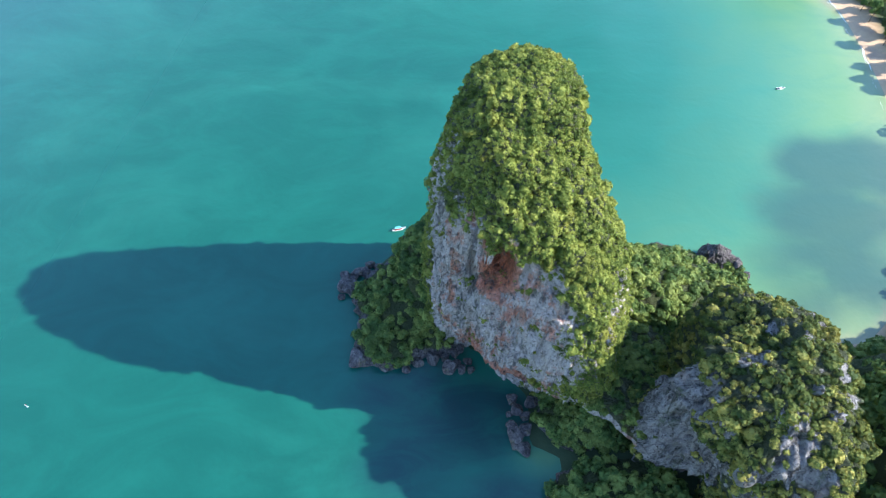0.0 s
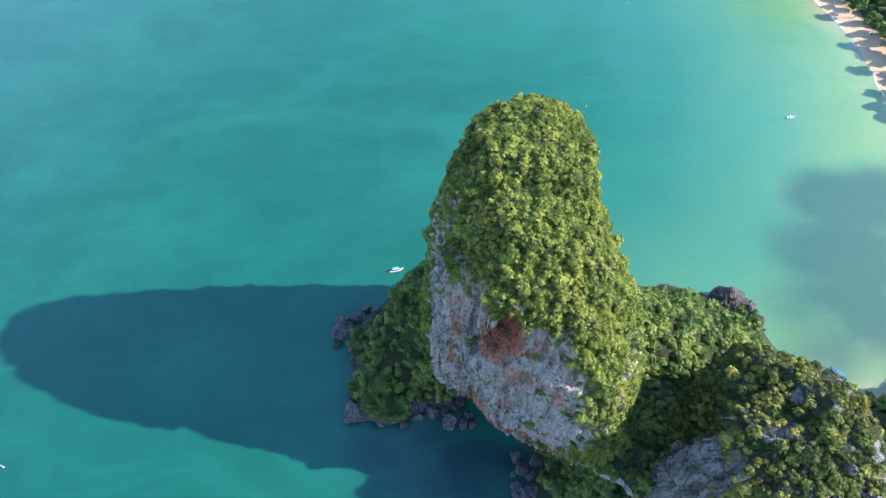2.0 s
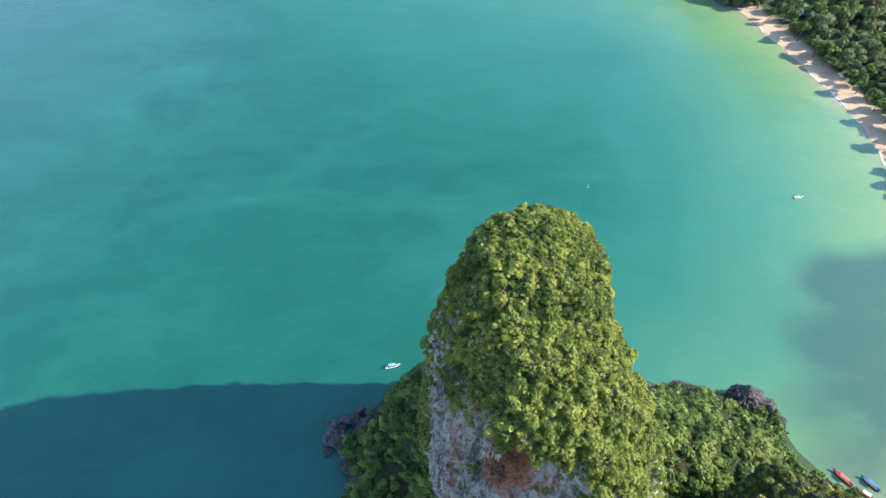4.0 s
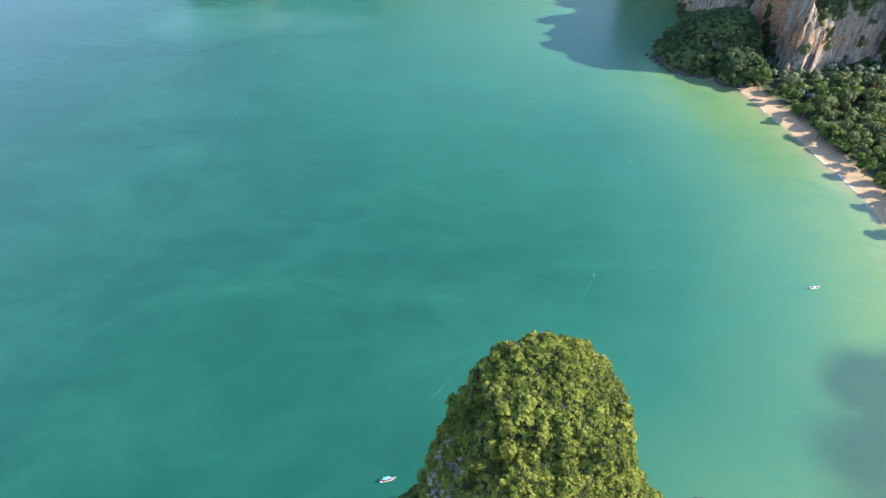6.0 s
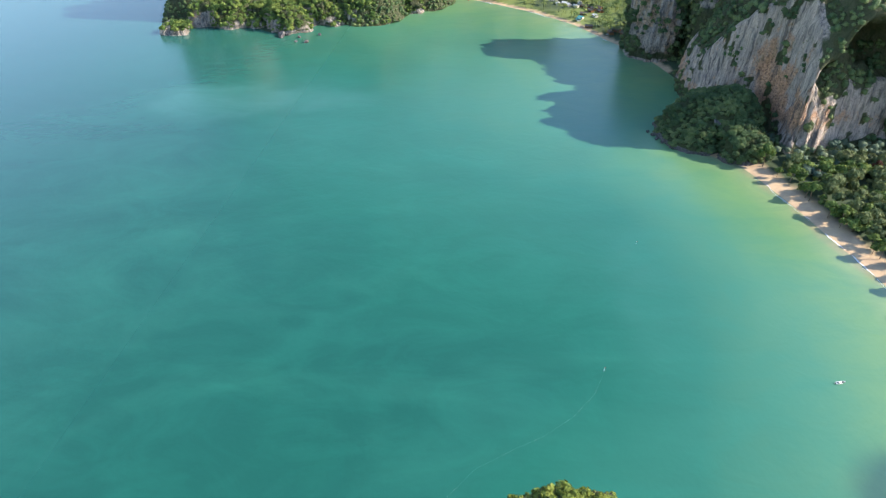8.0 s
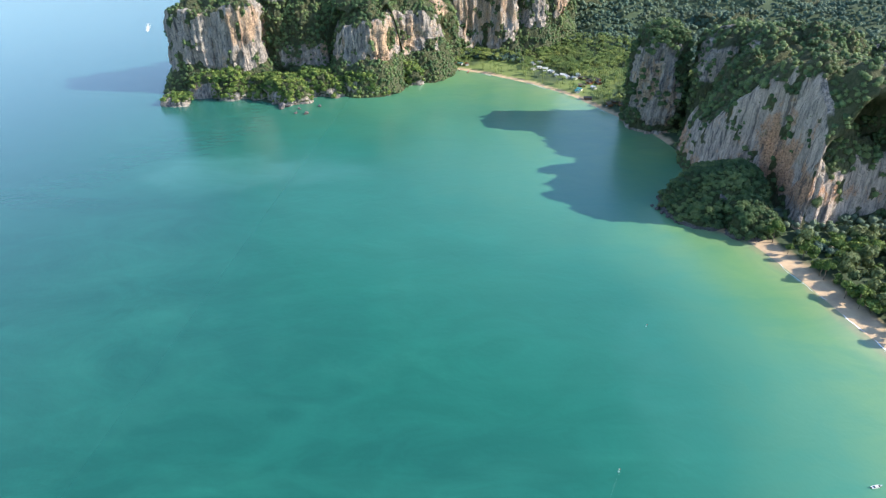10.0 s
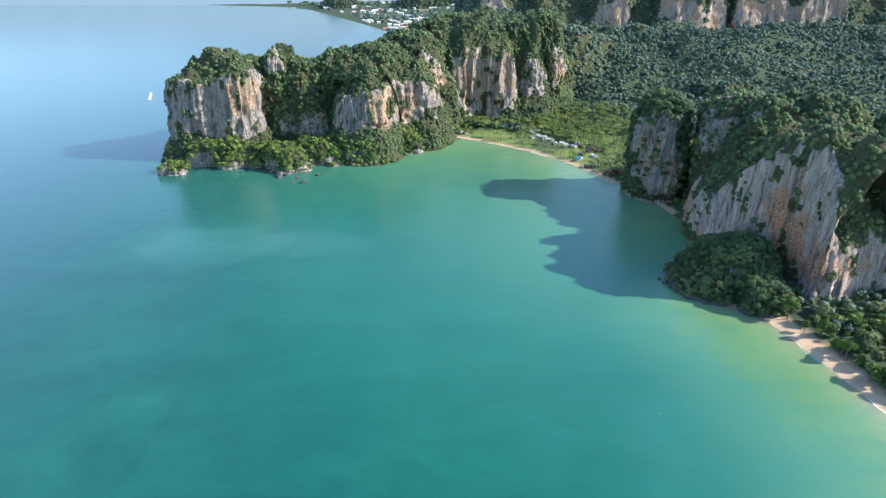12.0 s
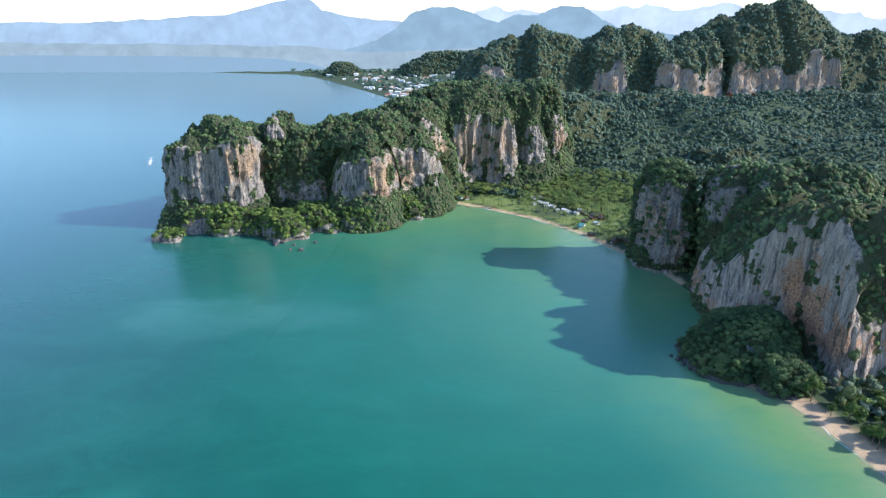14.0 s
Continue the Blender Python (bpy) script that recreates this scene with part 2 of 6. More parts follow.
def mesh_of(name, verts, faces, material, smooth=False, attrs=None):
    """One mesh from arrays: verts (n, 3), faces (m, 3 or 4)."""
    me = bpy.data.meshes.new(name)
    verts = np.ascontiguousarray(verts, np.float32)
    faces = np.ascontiguousarray(faces, np.int32)
    me.vertices.add(len(verts))
    me.vertices.foreach_set("co", verts.ravel())
    me.loops.add(faces.size)
    me.loops.foreach_set("vertex_index", faces.ravel())
    me.polygons.add(len(faces))
    me.polygons.foreach_set("loop_start", np.arange(0, faces.size, faces.shape[1], dtype=np.int32))
    me.polygons.foreach_set("use_smooth", np.full(len(faces), smooth))
    me.update(calc_edges=True)
    me.validate()
    for key, vals in (attrs or {}).items():
        me.attributes.new(key, "FLOAT", "POINT").data.foreach_set("value", np.ascontiguousarray(vals, np.float32))
    me.materials.append(material)
    return me


def bm_mesh(name, bm, material, smooth=False):
    me = bpy.data.meshes.new(name)
    bm.normal_update()
    bm.to_mesh(me)
    bm.free()
    for p in me.polygons:
        p.use_smooth = smooth
    me.materials.append(material)
    return me


def part(name, data, parent, label="", at=None):
    """A mesh (or a bmesh with its material) as one object under a thing or a part."""
    ob = new(name, data)
    ob.parent = parent
    if at is not None:
        ob.matrix_basis = at
    return tagged(ob, label)


def grid_faces(nu, nv, wrap):
    """Quads of a grid of nv rows of nu points; wrap: the rows are rings."""
    cols = nu if wrap else nu - 1
    i, j = np.meshgrid(np.arange(cols), np.arange(nv - 1))
    a = j * nu + i
    b = j * nu + (i + 1) % nu
    return np.stack([a, b, b + nu, a + nu], -1).reshape(-1, 4)


def ring_interp(values, theta):
    """Periodic smooth interpolation of values given at even angles."""
    v = np.asarray(values, float)
    n = len(v)
    u = (theta / (2 * np.pi) * n) % n
    i = np.floor(u).astype(int)
    f = u - i
    p0, p1, p2, p3 = v[(i - 1) % n], v[i % n], v[(i + 1) % n], v[(i + 2) % n]
    return p1 + 0.5 * f * (p2 - p0 + f * (2 * p0 - 5 * p1 + 4 * p2 - p3 + f * (3 * (p1 - p2) + p3 - p0)))


def with_soil(q, mask):
    """Share of undergrowth at each point of a surface."""
    return np.clip(mask(q, np.tile([0.0, -0.9, 0.35], (len(q), 1))), 0, 1)


def loft(levels, top, nu=110, nv=64, seed=1, flute=3.0, lump=6.0, ledge=1.0, lobes=(), size=1.0, rust=(), rugged=0.0, focus=0.0, caves=()):
    """A karst body: levels of (z, x, y, radii at 8 compass directions from east round by north), closed by a dome at top (x, y, z)."""
    lv = [np.array(r, float) for r in levels]
    rows = np.array([np.concatenate([r[:3], r[3:]]) for r in lv])
    last = rows[-1].copy()
    last[0], last[1], last[2], last[3:] = top[2], top[0], top[1], 0.0
    rows = np.vstack([rows, last])
    mean_r = rows[:, 3:].mean(1)
    step = np.hypot(np.diff(rows[:, 0]), np.diff(mean_r)) + np.hypot(np.diff(rows[:, 1]), np.diff(rows[:, 2])) * 0.3
    s = np.concatenate([[0], np.cumsum(step)])
    v = np.linspace(0, s[-1], nv)
    cols = np.array([np.interp(v, s, rows[:, k]) for k in range(rows.shape[1])]).T
    kern = np.hanning(9)
    kern /= kern.sum()
    padded = np.pad(cols, ((4, 4), (0, 0)), mode="reflect", reflect_type="odd")
    cols = np.array([np.convolve(padded[:, k], kern, "valid") for k in range(cols.shape[1])]).T
    cols[-1, 3:] = 0
    th = np.arange(nu) / nu * 2 * np.pi
    th = th - focus * np.sin(th - radians(255))          # finer steps on the southern faces
    R = np.array([ring_interp(c[3:], th) for c in cols])
    Z = np.repeat(cols[:, :1], nu, 1)
    deg = np.degrees(th)[None]
    for th0, wth, z0, wz, amp in lobes:
        da = (deg - th0 + 180) % 360 - 180
        R = R + amp * np.exp(-(da / wth) ** 2 - ((Z - z0) / wz) ** 2) * np.minimum(1, R / 15)
    for th0, wth, z0, wz, amp in caves:
        da = (deg - th0 + 180) % 360 - 180
        R = R + amp * np.exp(-((da / wth) ** 2 + ((Z - z0 - 0.25 * da) / wz) ** 2) ** 3)
    X = cols[:, 1:2] + R * np.cos(th)
    Y = cols[:, 2:3] + R * np.sin(th)
    p = np.stack([X, Y, Z], -1).reshape(-1, 3)
    k = np.minimum(1.0, R.reshape(-1) / (14 * size))
    out = np.stack([np.cos(th)[None].repeat(nv, 0), np.sin(th)[None].repeat(nv, 0), np.full((nv, nu), 0.18)], -1).reshape(-1, 3)
    ridge = 1 - np.abs(fbm(p / np.array([11.0, 11.0, 70.0]) / size, 3, seed))
    block = lump * 1.1 * fbm(p / np.array([38.0, 38.0, 190.0]) / size, 2, seed + 31)
    amount = block + flute * (ridge * 2 - 1.3) + lump * fbm(p / (26.0 * size), 3, seed + 5) + ledge * fbm(p / np.array([9.0, 9.0, 4.5]) / size, 3, seed + 9) + 0.35 * flute * fbm(p / (3.2 * size), 2, seed + 13) + 0.7 * flute * (0.6 - np.abs(fbm(p / np.array([3.6, 3.6, 34.0]) / size, 2, seed + 17)) * 2)
    if rugged:
        amount = amount + rugged * (0.7 - 2 * np.abs(fbm(p / np.array([6.0, 6.0, 9.0]) / size, 3, seed + 41))) + 0.5 * rugged * fbm(p / (1.7 * size), 2, seed + 43)
    q = p + out * (amount * k)[:, None]
    q[:, 2] += lump * 0.7 * fbm(p / (17.0 * size), 3, seed + 21) * np.clip((Z.reshape(-1) - rows[0, 0]) / 20, 0, 1)
    apex = q[-nu:].mean(0)
    q[-nu:] = apex
    stain = np.zeros(len(q))
    da = np.degrees(np.arctan2(np.sin(np.radians(deg)), np.cos(np.radians(deg)))) % 360
    da = np.repeat(da, nv, 0).reshape(-1)
    for th0, wth, z0, wz, amp in rust:
        dd = (da - th0 + 180) % 360 - 180
        stain += amp * np.exp(-(dd / wth) ** 2 - ((p[:, 2] - z0) / wz) ** 2)
    return q, grid_faces(nu, nv, True), stain


def simple_levels(x, y, rx, ry, h, base=-4.0, steep=1.0, turn=0.0):
    """Levels for a hill of elliptic plan, upright for the share steep of its height."""
    def ring(f):
        a = np.arange(8) * np.pi / 4 - radians(turn)
        e = 2 + 1.2 * steep
        return f / (np.abs(np.cos(a) / rx) ** e + np.abs(np.sin(a) / ry) ** e) ** (1 / e)
    prof = [(0.0, 1.10), (0.12, 1.02), (0.45, 0.98 - 0.10 * (1 - steep)), (0.68, 0.93 - 0.25 * (1 - steep)), (0.85, 0.80 - 0.26 * (1 - steep)), (0.95, 0.52 - 0.1 * (1 - steep))]
    return [(base + (h - base) * f, x, y, *ring(r)) for f, r in prof]


def crown(leaves, lumps, seed, flat=0.8, leaf=0.34, core=1):
    """A tree crown of radius 1: a dark core and many leaf clumps on its lumps. Triangles."""
    rng = np.random.RandomState(seed)
    bm = bmesh.new()
    bmesh.ops.create_icosphere(bm, subdivisions=core, radius=0.86)
    V = np.array([v.co for v in bm.verts])
    F = np.array([[v.index for v in f.verts] for f in bm.faces if core > 1 or f.calc_center_median().z > -0.45])
    bm.free()
    cen = rng.normal(size=(lumps, 3))
    cen /= np.linalg.norm(cen, axis=1)[:, None]
    cen[:, 2] = np.abs(cen[:, 2]) * 0.9 - 0.1

    def swell(d):
        return 0.72 + 0.36 * np.exp(-((1 - d @ cen.T) / 0.22) ** 2).max(1)
    n = np.linalg.norm(V, axis=1)[:, None]
    V = V * swell(V / n)[:, None]
    i = np.arange(leaves) + 0.5
    zz = 1 - 1.55 * i / leaves
    rr = np.sqrt(np.maximum(0, 1 - zz ** 2))
    a = i * 2.399963 + rng.uniform(-0.3, 0.3, leaves)
    d = np.stack([rr * np.cos(a), rr * np.sin(a), zz], 1)
    pos = d * (swell(d) * rng.uniform(0.86, 1.10, leaves))[:, None]
    nrm = d + rng.normal(scale=0.42, size=d.shape)
    nrm /= np.linalg.norm(nrm, axis=1)[:, None]
    t1 = np.cross(nrm, rng.normal(size=d.shape))
    t1 /= np.linalg.norm(t1, axis=1)[:, None]
    t2 = np.cross(nrm, t1)
    s = leaf * rng.uniform(0.6, 1.25, leaves)[:, None]
    tri = np.stack([pos + t1 * s, pos - t1 * s * 0.6 + t2 * s * 0.8, pos - t1 * s * 0.5 - t2 * s * 0.9], 1).reshape(-1, 3)
    F2 = len(V) + np.arange(leaves * 3).reshape(-1, 3)
    V = np.vstack([V, tri])
    V[:, 2] *= flat
    return V, np.vstack([F, F2])


def palm_crown(seed):
    """A coconut palm of height about 1: a thin leaning trunk and drooping fronds. Triangles."""
    rng = np.random.RandomState(seed)
    V, F = [], []
    for k in range(3):
        a = k * 2.094
        V += [(0.03 * math.cos(a), 0.03 * math.sin(a), 0.0), (0.05 + 0.02 * math.cos(a), 0.02 * math.sin(a), 0.86)]
    for k in range(3):
        a, b = 2 * k, 2 * ((k + 1) % 3)
        F += [(a, b, b + 1), (a, b + 1, a + 1)]
    for k in range(11):
        a = k * 0.571 + rng.uniform(-0.2, 0.2)
        up = rng.uniform(0.02, 0.2)
        c, s = math.cos(a), math.sin(a)
        n = len(V)
        V += [(0.05, 0, 0.86), (0.05 + 0.24 * c - 0.07 * s, 0.24 * s + 0.07 * c, 0.88 + up), (0.05 + 0.24 * c + 0.07 * s, 0.24 * s - 0.07 * c, 0.88 + up), (0.05 + 0.48 * c, 0.48 * s, 0.74 + up * 0.5)]
        F += [(n, n + 2, n + 1), (n + 1, n + 2, n + 3)]
    return np.array(V), np.array(F)


CROWN_NEAR = [crown(150, 9, 11 + k, 0.85, 0.27) for k in range(5)]
CROWN_MID = [crown(92, 8, 31 + k, 0.85, 0.31) for k in range(6)]
CROWN_FAR = [crown(15, 6, 51 + k, 0.95, 0.22, 1) for k in range(6)]
CROWN_SMALL = [crown(44, 6, 41 + k, 0.85, 0.40) for k in range(6)]
def tuft(leaves, seed):
    """A low bush: loose leaf clumps over half a ball, no core."""
    V, F = crown(leaves, 4, seed, 0.8, 0.5)
    F = F[F.min(1) >= F.max() + 1 - 3 * leaves]
    V = V[F].reshape(-1, 3)
    return V, np.arange(len(V)).reshape(-1, 3)


TUFT = [tuft(13, 81 + k) for k in range(6)]
PALMS = [palm_crown(71 + k) for k in range(4)]


BODIES = []          # levels of the rocks and hills, to leave out growth that would stand inside them


def buried(p, own):
    """Points that lie well inside a rock other than their own."""
    deep = np.zeros(len(p), bool)
    th = np.arctan2(p[:, 1], p[:, 0])
    for rows in BODIES:
        if rows is own:
            continue
        a = np.array(rows, float)
        col = [np.interp(p[:, 2], a[:, 0], a[:, k]) for k in range(a.shape[1])]
        dx, dy = p[:, 0] - col[1], p[:, 1] - col[2]
        u = np.arctan2(dy, dx) / (2 * np.pi) * 8 % 8
        i = np.floor(u).astype(int) % 8
        R = np.array(col[3:])
        n = np.arange(len(p))
        r = R[i, n] * (1 - u % 1) + R[(i + 1) % 8, n] * (u % 1)
        deep |= (np.hypot(dx, dy) < r * 0.9 - 5) & (p[:, 2] < a[-1, 0] - 4)
    return deep


class Growth:
    """Collects crowns and links them as one mesh of uncountable growth."""

    def __init__(self, seed):
        self.rng = np.random.RandomState(seed)
        self.V, self.F, self.n = [], [], 0
        self.waiting = []

    def add(self, pos, size, shapes, squash=(0.85, 1.2)):
        pick = self.rng.randint(len(shapes), size=len(pos))
        for k, (v, f) in enumerate(shapes):
            P, S = pos[pick == k], size[pick == k]
            if not len(P):
                continue
            a = self.rng.uniform(0, 6.283, len(P))
            c, s = np.cos(a)[:, None], np.sin(a)[:, None]
            sz = self.rng.uniform(*squash, len(P))[:, None]
            X = (v[None, :, 0] * c - v[None, :, 1] * s) * S[:, None] + P[:, 0:1]
            Y = (v[None, :, 0] * s + v[None, :, 1] * c) * S[:, None] + P[:, 1:2]
            Z = v[None, :, 2] * S[:, None] * sz + P[:, 2:3]
            self.V.append(np.stack([X, Y, Z], -1).reshape(-1, 3))
            self.F.append((f[None] + (np.arange(len(P)) * len(v))[:, None, None] + self.n).reshape(-1, 3))
            self.n += len(P) * len(v)

    def cover(self, q, faces, size, density, mask, shapes, sink=0.15, own=None, squash=(0.85, 1.2)):
        """Crowns on a surface where mask(points, normals) allows, about density per crown's own area."""
        a, b, c, d = (q[faces[:, k]] for k in range(4))
        nr = np.cross(c - a, d - b)
        area = np.linalg.norm(nr, axis=1) / 2
        nr /= np.maximum(1e-9, 2 * area)[:, None]
        cen = (a + b + c + d) / 4
        mid = (size[0] + size[1]) / 2
        seen = 1 - 0.92 * smooth01(0.25, 0.6, nr[:, 1])          # thinner on the slopes away to the north
        want = area * seen * mask(cen, nr) * density / (math.pi * mid * mid)
        count = self.rng.poisson(want)
        idx = np.repeat(np.arange(len(faces)), count)
        if not len(idx):
            return
        u, w = self.rng.uniform(size=(2, len(idx), 1))
        pos = (a[idx] * (1 - u) + b[idx] * u) * (1 - w) + (d[idx] * (1 - u) + c[idx] * u) * w
        s = size[0] + (size[1] - size[0]) * self.rng.uniform(size=len(idx)) ** 1.5
        pos = pos + nr[idx] * (s * sink)[:, None]
        keep = pos[:, 2] > 0.8
        self.waiting.append((pos[keep], s[keep], shapes, own, squash))

    def link(self, name, material, label, category):
        for pos, s, shapes, own, squash in self.waiting:
            keep = ~buried(pos, own)
            self.add(pos[keep], s[keep], shapes, squash)
        me = mesh_of(name, np.vstack(self.V), np.vstack(self.F), material, True)
        return tagged(new(name, me), label, category, kind="stuff")


def sector(p, x, y):
    return np.degrees(np.arctan2(p[:, 1] - y, p[:, 0] - x)) % 360


def smooth01(a, b, v):
    t = np.clip((v - a) / (b - a), 0, 1)
    return t * t * (3 - 2 * t)


# ---- coast, ground and sea ----
COAST_SOUTH = [(10, -300), (0, -60), (36, 40), (44, 86), (58, 106), (41, 114), (42, 138), (30, 156), (8, 170), (-14, 166), (-38, 168), (-48, 186), (-52, 206), (-28, 234), (20, 238), (60, 238), (108, 240), (142, 227), (152, 232), (172, 226), (176, 200), (188, 181), (207, 167), (229, 171), (252, 190), (285, 250), (309, 310), (326, 378), (332, 434), (335, 484), (332, 508), (327, 530), (324, 548), (321, 572), (317, 595), (311, 622), (305, 650), (298, 673)]
COAST_NORTH = [(270, 700), (242, 708), (234, 745), (258, 786), (300, 845), (309, 895), (301, 939), (286, 1000), (251, 1069), (217, 1144), (165, 1212), (85, 1282), (26, 1320), (-36, 1301), (-75, 1231), (-100, 1172), (-156, 1156), (-200, 1162), (-240, 1098), (-293, 1137), (-386, 1152), (-410, 1115), (-440, 1160), (-430, 1300), (-250, 1420), (-150, 1700), (-120, 2300), (-150, 2800), (-178, 2996), (-374, 3450), (-700, 4150), (-900, 4500), (-1700, 4780), (-3200, 4850), (-7000, 4900), (-7000, 7000), (7000, 7000), (7000, -300)]
COAST = np.array(COAST_SOUTH + COAST_NORTH, float)
BEACH = np.array(COAST_SOUTH[22:] + COAST_NORTH[:1], float)
BAY_BEACH = np.array(COAST_NORTH[6:14], float)


def line_distance(x, y, line, closed=False):
    best = np.full(x.shape, 1e9)
    n = len(line)
    for k in range(n if closed else n - 1):
        a, b = line[k], line[(k + 1) % n]
        d = b - a
        t = np.clip(((x - a[0]) * d[0] + (y - a[1]) * d[1]) / (d @ d), 0, 1)
        best = np.minimum(best, np.hypot(x - a[0] - t * d[0], y - a[1] - t * d[1]))
    return best


def inside(x, y, poly):
    odd = np.zeros(x.shape, bool)
    for k in range(len(poly)):
        (x0, y0), (x1, y1) = poly[k], poly[(k + 1) % len(poly)]
        if y0 != y1:
            odd ^= ((y0 > y) != (y1 > y)) & (x < (x1 - x0) * (y - y0) / (y1 - y0) + x0)
    return odd


gx = np.concatenate([[-6500, -4500, -3200, -2300, -1700, -1300, -1000, -800, -650], np.arange(-560, -100, 14), np.arange(-100, 440, 6.0), np.arange(440, 700, 20), np.arange(700, 1800, 55), [2000, 2400, 3000, 4000, 5200, 6500]])
gy = np.concatenate([[-300, -150], np.arange(-60, 60, 14), np.arange(60, 960, 6.0), np.arange(960, 1360, 8), np.arange(1360, 1800, 22), np.arange(1800, 3000, 55), np.arange(3000, 5400, 110), [6000]])
GX, GY = (g.ravel() for g in np.meshgrid(gx, gy))
EDGE = line_distance(GX, GY, COAST, True)
LAND = inside(GX, GY, COAST)
TO_BEACH = line_distance(GX, GY, BEACH)
TO_BAY = line_distance(GX, GY, BAY_BEACH)


def land_height(x, y):
    """Height of the inland ground over the shore's own slope."""
    p = np.stack([x, y, np.zeros_like(x)], -1)
    rise = 90 * smooth01(1420, 2080, y + 0.18 * np.minimum(x, 900) - 60) * smooth01(120, 420, x + 0.1 * (y - 1400))
    rise = rise * (1 - 0.75 * smooth01(2600, 3000, y)) + 25 * smooth01(700, 1050, y) * smooth01(360, 520, x) * (1 - smooth01(1250, 1400, y))
    rise = rise + (34 * (fbm(p / 170, 3, 29) + 0.35) + 20 * np.abs(fbm(p / 70, 3, 33))) * smooth01(1330, 1500, y) * (1 - smooth01(2300, 2600, y)) * smooth01(150, 330, x)
    low = smooth01(0, 260, np.hypot(x - 190, y - 1230) - 0)
    return rise + low * 5 * (1 + fbm(p / 160, 3, 3)) * smooth01(60, 300, y - 900)


inland = np.where(LAND, EDGE, 0)
ground_z = np.where(LAND, np.minimum(inland * 0.075, 2.2) + np.clip((inland - 30) / 40, 0, 1) * land_height(GX, GY), -np.minimum(EDGE * 0.09, 9))
ground_z = ground_z - 60 * LAND * smooth01(1900, 2020, GY) * (1 - smooth01(2450, 2650, GY)) * smooth01(100, 200, GX)
near_sand = np.minimum(TO_BEACH + 0, TO_BAY * 2.2)
wob = 3 * fbm(np.stack([GX / 30, GY / 30, GX * 0], -1), 3, 8)
sand = (1 - smooth01(18, 25, near_sand + wob))
lawn = np.maximum(np.exp(-(((GX - 115) / 55) ** 2 + ((GY - 1325) / 34) ** 2) ** 2), np.exp(-(((GX - 262) / 26) ** 2 + ((GY - 1165) / 40) ** 2) ** 2) * 0.8)
meadow = smooth01(-0.05, 0.25, fbm(np.stack([GX / 70, GY / 70, GX * 0], -1), 3, 44) + 0.25) * (1 - smooth01(130, 200, np.hypot((GX - 170) * 0.8, (GY - 1270)))) * LAND
meadow = np.maximum(meadow, lawn * LAND)
gf = grid_faces(len(gx), len(gy), False)
deep = (~LAND) & (EDGE > 160)
ground_faces = gf[~deep[gf].all(1)]
used = np.unique(ground_faces)
remap = np.zeros(len(GX), int)
remap[used] = np.arange(len(used))
ground = new("ground", mesh_of("ground", np.stack([GX, GY, ground_z], -1)[used], remap[ground_faces], GROUND, True, {"sand": sand[used], "meadow": meadow[used]}))
tagged(ground, "pale sand beach and wooded ground round the bay", "ground", kind="structure")

shore = np.clip(np.minimum(TO_BEACH / 260, TO_BAY / 640 + 0.03), 0, 1)
shore = np.maximum(shore, 0.0)
offing = smooth01(60, 760, -GX - 40 + 0.10 * (GY - 400)) * 0.92


def blot(x, y, rx, ry):
    return np.exp(-(((GX - x) / rx) ** 2 + ((GY - y) / ry) ** 2) ** 1.2)


# noise to fray the blots; the first set paints a shadow on the sea
blot_noise = fbm(np.stack([GX / 34, GY / 26, GX * 0], -1), 3, 66)
shadow_patch = np.clip(1.15 * smooth01(0.25, 0.8, np.maximum.reduce([blot(268, 304, 60, 36), blot(246, 262, 62, 44) * 0.82, blot(226, 226, 46, 34) * 0.6, blot(284, 266, 52, 60) * 0.66, blot(205, 205, 40, 34) * 0.66, blot(242, 222, 62, 52) * 0.7]) + 0.22 * blot_noise), 0, 1) * 0.8
# reef by the cove, widened to darken the shaded water in colour
reef_shade = np.clip(smooth01(0.2, 0.8, np.maximum.reduce([blot(16, 128, 40, 28), blot(-16, 142, 38, 24) * 0.85, blot(-14, 104, 34, 26) * 0.75, blot(22, 82, 40, 28) * 0.75]) + 0.2 * blot_noise), 0, 1) * 0.85
lagoon = blot(47, 108, 15, 9)
plume = np.clip(smooth01(0.25, 0.75, np.maximum.reduce([blot(-265, 845, 105, 62), blot(-160, 850, 90, 50) * 0.8, blot(150, 480, 46, 110) * 0.45]) + 0.25 * blot_noise), 0, 1) * 0.5
shore = shore * (1 - 0.72 * lagoon)
reef_shade = reef_shade * (1 - lagoon)
sea_faces = gf[~(LAND & (EDGE > 60))[gf].all(1)]
used = np.unique(sea_faces)
remap[used] = np.arange(len(used))
sea = new("sea", mesh_of("sea", np.stack([GX, GY, GX * 0], -1)[used], remap[sea_faces], SEA, True, {"shore": shore[used], "offing": offing[used], "shadow_patch": shadow_patch[used], "reef_shade": reef_shade[used], "plume": plume[used], "far_haze": smooth01(1500, 4400, GY[used]) * 0.9}))
tagged(sea, "calm turquoise sea, pale green over the shallows", "water", kind="structure")

